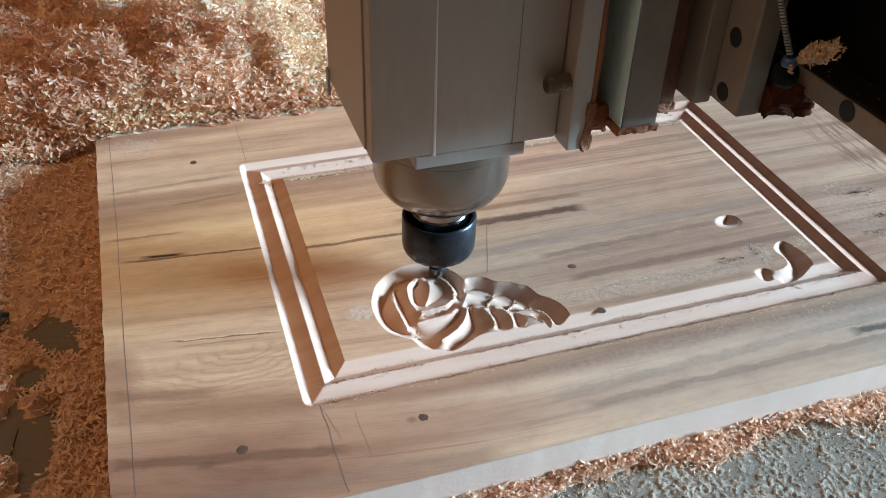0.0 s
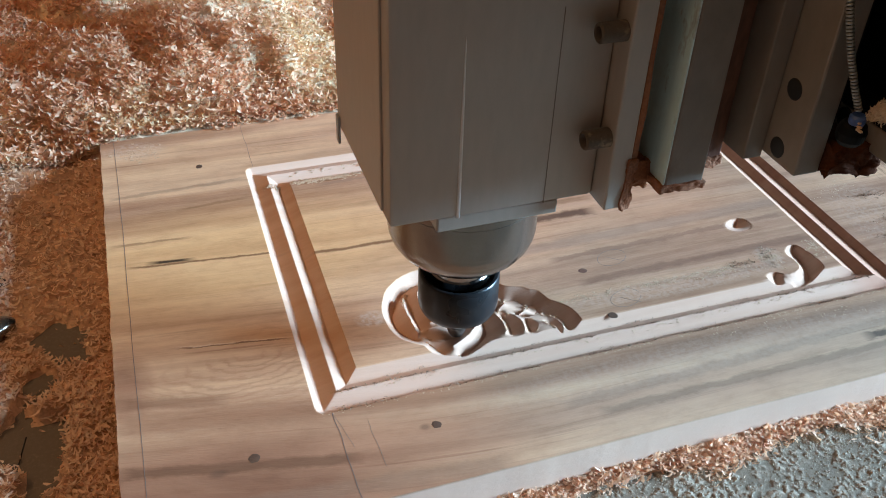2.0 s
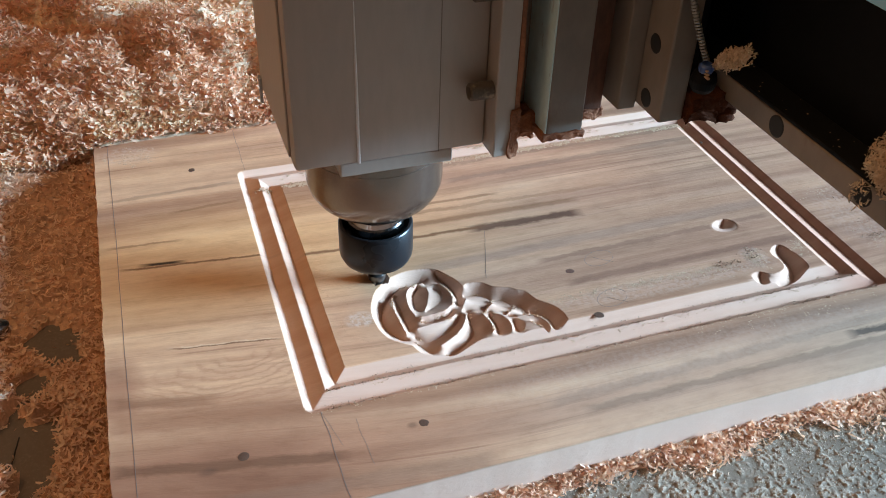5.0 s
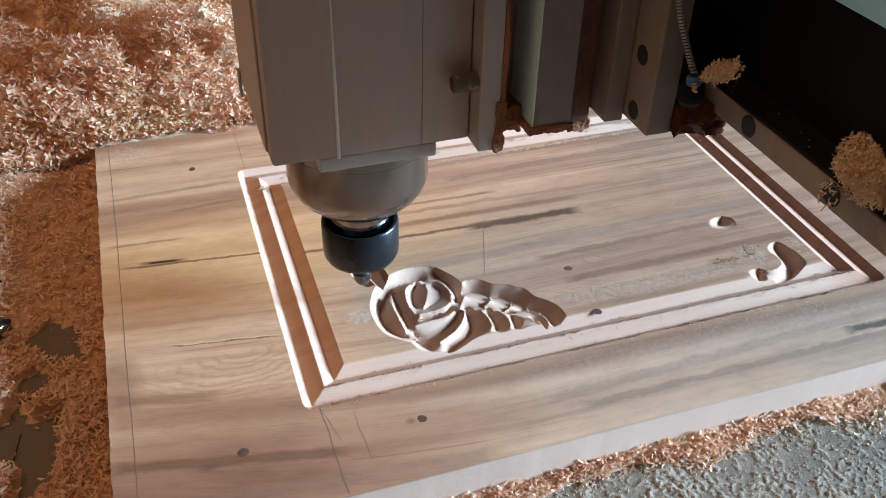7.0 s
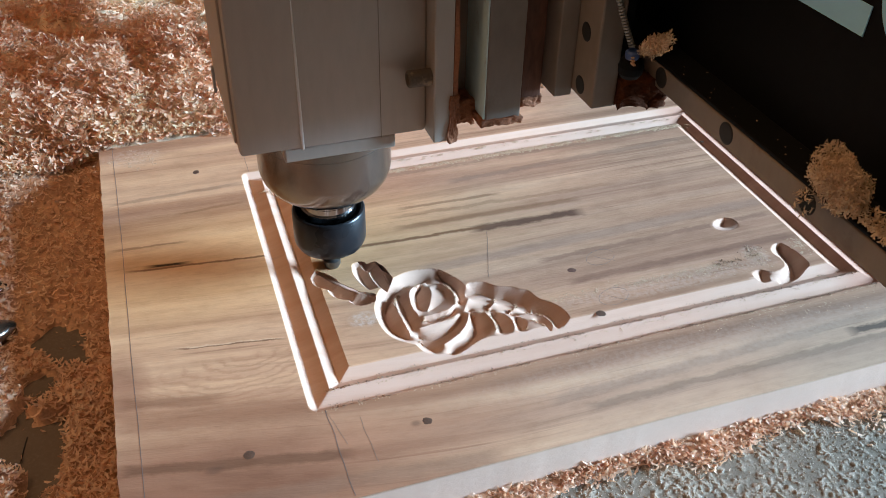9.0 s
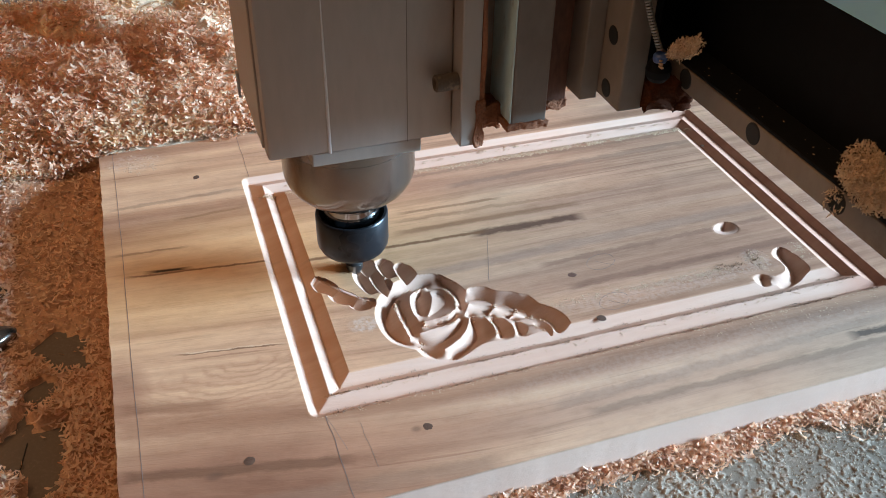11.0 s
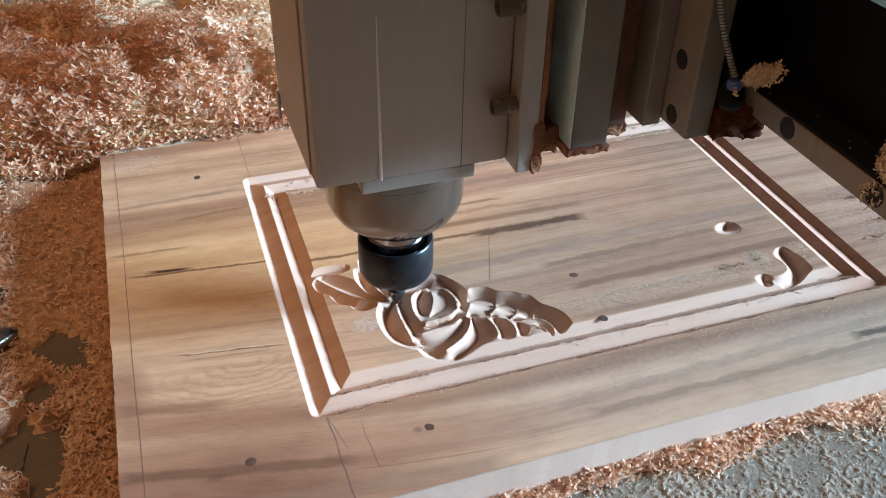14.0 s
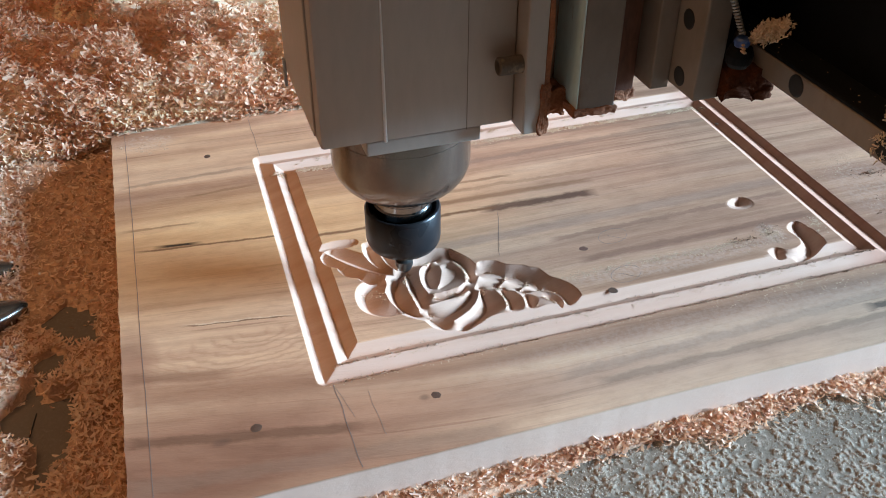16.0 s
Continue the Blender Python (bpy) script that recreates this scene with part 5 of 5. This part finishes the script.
part("beam", box(0.3092, 0.345, -0.70, 1.30, 0.1760, 0.52, 0.004), BLACK, gantry, "black enamelled beam")
for _y in (-0.74, 1.30):
    part("upright", box(0.29, 0.38, _y, _y + 0.04, FLOOR + 0.30, 0.52, 0.004), BLACK, gantry, "black side plate of the gantry")
    part("foot_block", box(0.24, 0.43, _y - 0.02, _y + 0.06, FLOOR, FLOOR + 0.2998, 0.004), FRAMEPAINT, gantry)


def flat_shape(name, outline, x, label):
    """A flat vinyl shape on the beam's face, from (y, z) corners."""
    bm = bmesh.new()
    a = [bm.verts.new((x, y, z)) for y, z in outline]
    b = [bm.verts.new((x - 0.0006, y, z)) for y, z in outline]
    bm.faces.new(a)
    bm.faces.new(b[::-1])
    for i in range(len(a)):
        j = (i + 1) % len(a)
        bm.faces.new((a[i], b[i], b[j], a[j]))
    bmesh.ops.recalc_face_normals(bm, faces=bm.faces)
    part(name, bm, STICKER, gantry, label)


FX = 0.3089
flat_shape("lettering", [(0.010, 0.2500), (-0.0917, 0.2504), (-0.0922, 0.2640), (0.010, 0.2640)], FX, "pale blue block of lettering")
_arc = np.linspace(math.radians(-10), math.radians(190), 24)
_outer = [(-0.125 + 0.030 * math.cos(a), 0.2760 - 0.028 * math.sin(a)) for a in _arc]
_inner = [(-0.125 + 0.016 * math.cos(a), 0.2760 - 0.014 * math.sin(a)) for a in _arc[::-1]]
flat_shape("lettering", _outer + _inner, FX, "pale blue curved letter shape")


def tuft(name, centre, radii, count, size, seed, label, lean=0.0):
    """A clump of shavings caught on the machine."""
    rng = np.random.default_rng(seed)
    d = rng.normal(0, 1, (count, 3))
    d /= np.linalg.norm(d, axis=1)[:, None]
    p = d * (rng.random(count) ** 0.33)[:, None] * np.array(radii)
    p *= (1 + 0.45 * wavy(d[:, 0] * 3, d[:, 1] * 3 + d[:, 2], 1.0, seed))[:, None]
    p[:, 2] -= lean * p[:, 1]
    ob = scatter(name, p, rng.uniform(0.6, 1.3, count) * size, CLUMP, rng, 1.5)
    ob.location = centre
    return tagged(ob, label, "wood shavings", "clumps of shavings on the machine")


gantry_tuft = tuft("shavings_clump", (0.2890, -0.1250, 0.2010), (0.011, 0.0145, 0.0135), 3600, 0.0029, 51, "tan clump of shavings caught on the gantry rail")
gantry_trail = tuft("shavings_clump", (0.2910, -0.1510, 0.1935), (0.006, 0.022, 0.0042), 600, 0.0030, 52, "loose trail of shavings along the gantry rail")
gantry_dust = tuft("shavings_clump", (0.2885, -0.1085, 0.1810), (0.002, 0.007, 0.007), 60, 0.003, 54, "dust packed in a bolt hole of the gantry rail")
carriage_tuft = tuft("shavings_clump", (0.2720, -0.0300, 0.2085), (0.005, 0.0150, 0.0065), 900, 0.0034, 53, "tan shavings caught on the cable sleeve", 0.55)



def beam_flecks():
    """Light specks of dust on the strip over the rail and on the beam's lower edge."""
    rng = np.random.default_rng(29)
    y = rng.uniform(-0.24, 0.02, 46)
    p = np.c_[0.2905 + 0.017 * rng.random(46), y, np.full(46, 0.1889)]
    o = grit("dust_flecks", p - np.array(BASE[gantry]), rng.uniform(0.0002, 0.0007, 46), CRUMB, rng, 0.3)
    o.parent = gantry
    o["label"] = "pale specks of sawdust"
    o["kind"] = "stuff"


beam_flecks()
_chip = bmesh.new()
for _a in range(3):
    _p = Vector((0.2635, -0.0190 - 0.0012 * _a, 0.1990 - 0.0016 * _a))
    box(_p.x, _p.x + 0.0016, _p.y - 0.0030, _p.y + 0.0030 - 0.0012 * _a, _p.z - 0.0006, _p.z + 0.0004, 0.0002, _chip, 1)
part("stuck_chip", _chip, CRUMB, carriage, "pale wood chip stuck on the switch")

# ---- flakes that the cutter takes from the board ----


def build_flakes():
    """Small flakes of uncut wood over the leaf and petal still to be carved; each flies off as the cutter comes."""
    nx, ny = GRID_X.shape
    cut = (FINAL < EARLY - 0.00025) & (WHEN > 0)
    # each flake reaches a little past what is cut beneath it
    when = np.where(cut, WHEN, -1.0)
    for _ in range(2):
        near = when.copy()
        for a, b in ((1, 0), (-1, 0), (0, 1), (0, -1)):
            near = np.maximum(near, np.roll(when, (a, b), (0, 1)))
        when = np.where(when > 0, when, near)
    cut = when > 0
    quad = cut[:-1, :-1] | cut[1:, :-1] | cut[1:, 1:] | cut[:-1, 1:]
    ii, jj = np.nonzero(quad)
    cx, cy = GRID_X[ii, jj], GRID_Y[ii, jj]
    w = np.stack([when[ii, jj], when[ii + 1, jj], when[ii + 1, jj + 1], when[ii, jj + 1]])
    t = np.where(w > 0, w, 99).min(0)
    step = 0.0070
    u = cx + 0.0015 * wavy(cx, cy, 400, 61, 2)
    v = cy + 0.0015 * wavy(cx, cy, 400, 62, 2)
    cell = (np.floor(u / step).astype(int) * 1000 + np.floor(v / step).astype(int)) * 100 + np.floor(t / 0.7).astype(int)
    flakes = []
    rng = np.random.default_rng(17)
    for c in np.unique(cell):
        own = np.nonzero(cell == c)[0]
        used, inv = np.unique(np.stack([ii[own] * ny + jj[own], (ii[own] + 1) * ny + jj[own], (ii[own] + 1) * ny + jj[own] + 1, ii[own] * ny + jj[own] + 1], -1), return_inverse=True)
        f = inv.reshape(-1, 4)
        a, b = used // ny, used % ny
        top = np.c_[GRID_X[a, b], GRID_Y[a, b], EARLY[a, b] + 0.00003]
        low = top - [0, 0, 0.0004]
        n = len(top)
        sides = {}
        for q in f:
            for k in range(4):
                e = (int(q[k]), int(q[(k + 1) % 4]))
                if (e[1], e[0]) in sides:
                    del sides[(e[1], e[0])]
                else:
                    sides[e] = (e[1], e[0], e[0] + n, e[1] + n)
        verts = np.vstack([top, low])
        mid = verts.mean(0)
        faces = np.vstack([f, f[:, ::-1] + n, np.array(list(sides.values()))])
        ob = mesh_object("wood_flake", verts - mid, faces, WOOD)
        attribute(ob, "grain", "FLOAT_VECTOR", verts)
        attribute(ob, "flow", "FLOAT_VECTOR", flow(verts))
        attribute(ob, "milled", "FLOAT", np.tile((EARLY[a, b] < -0.0003).astype(float), 2))
        ob.location = mid
        tagged(ob, "thin tan flake of uncut wood over the unfinished carving", "wood flake", "flakes cut from the board")
        flakes.append((ob, mid, float(np.median(t[own])), rng.uniform(0, 1, 5)))
    return flakes


FLAKES = build_flakes()

# ---- movement ----
# seconds, then how far the cutter has gone from where it began: gantry, carriage, lift
TOOL = [
    (0, -0.0000, 0.0000, 0.0000),
    (0.5, -0.0437, -0.0185, -0.0000),
    (1, -0.0370, -0.0533, 0.0037),
    (1.5, -0.0366, -0.0525, 0.0062),
    (2, -0.0127, -0.0552, 0.0005),
    (2.5, 0.0026, -0.0028, 0.0004),
    (3, 0.0003, 0.0001, 0.0129),
    (3.5, -0.0378, 0.0191, 0.0120),
    (4, -0.0392, 0.0133, -0.0001),
    (4.5, -0.0412, 0.0111, 0.0000),
    (4.8, -0.0422, 0.0221, 0.0000),
    (5.1, -0.0405, 0.0071, 0.0000),
    (5.4, -0.0457, 0.0101, 0.0120),
    (5.6, -0.0502, 0.0131, 0.0020),
    (5.9, -0.0525, 0.0251, 0.0000),
    (6.1, -0.0497, 0.0111, 0.0000),
    (6.3, -0.0505, 0.0290, -0.0005),
    (6.5, -0.0507, 0.0276, 0.0078),
    (7, -0.0545, -0.0040, 0.0129),
    (7.5, -0.0554, -0.0099, 0.0008),
    (8, -0.0703, 0.0020, 0.0004),
    (8.5, -0.0875, 0.0280, 0.0004),
    (9, -0.0701, 0.0368, 0.0006),
    (9.4, -0.0577, 0.0361, 0.0000),
    (9.7, -0.0477, 0.0341, 0.0000),
    (10, -0.0377, 0.0291, 0.0000),
    (10.3, -0.0277, 0.0211, 0.0000),
    (10.6, -0.0357, 0.0251, 0.0000),
    (10.9, -0.0487, 0.0321, 0.0000),
    (11.2, -0.0637, 0.0371, 0.0000),
    (11.5, -0.0692, 0.0371, 0.0001),
    (12, -0.0841, 0.0262, -0.0004),
    (12.5, -0.0692, 0.0024, 0.0002),
    (13, -0.0551, -0.0091, 0.0015),
    (13.5, -0.0446, -0.0072, 0.0128),
    (14, -0.0346, -0.0054, 0.0017),
    (14.5, -0.0674, -0.0287, 0.0002),
    (15, -0.0436, -0.0465, 0.0001),
    (15.5, -0.0651, -0.0208, 0.0003),
    (16, -0.0350, -0.0058, 0.0036),
]


def motions():
    x0, y0, z0 = BASE[spindle]
    walk(spindle, [(t, pose(x0 + a, y0 + b, z0 + c)) for t, a, b, c in TOOL])
    x0, y0, z0 = BASE[carriage]
    walk(carriage, [(t, pose(x0 + a, y0 + b, z0)) for t, a, b, c in TOOL])
    x0, y0, z0 = BASE[gantry]
    walk(gantry, [(t, pose(x0 + a, y0, z0)) for t, a, b, c in TOOL])
    for ob in (gantry_tuft, gantry_trail, gantry_dust):
        x0, y0, z0 = ob.location
        walk(ob, [(t, pose(x0 + a, y0, z0)) for t, a, b, c in TOOL])
    x0, y0, z0 = carriage_tuft.location
    walk(carriage_tuft, [(t, pose(x0 + a, y0 + b, z0)) for t, a, b, c in TOOL])
    for ob, mid, t, r in FLAKES:
        rest = pose(*mid)
        lx, ly = -0.12 + 0.26 * r[0], 0.40 + 0.10 * r[1]
        land = (lx, ly, TABLE + float(heap(np.array(lx), np.array(ly))) - 0.009 - 0.002 * r[2])
        over = mid + (np.array(land) - mid) * 0.4 + [0, 0, 0.05]
        walk(ob, [(0, rest), (t, rest), (t + 0.05, pose(*over, 50 * r[3], 40 * r[4], 60 * r[0])), (t + 0.15, pose(*land, 30 * r[3], 25 * r[4], 80 * r[0])), (16, pose(*land, 30 * r[3], 25 * r[4], 80 * r[0]))])


motions()
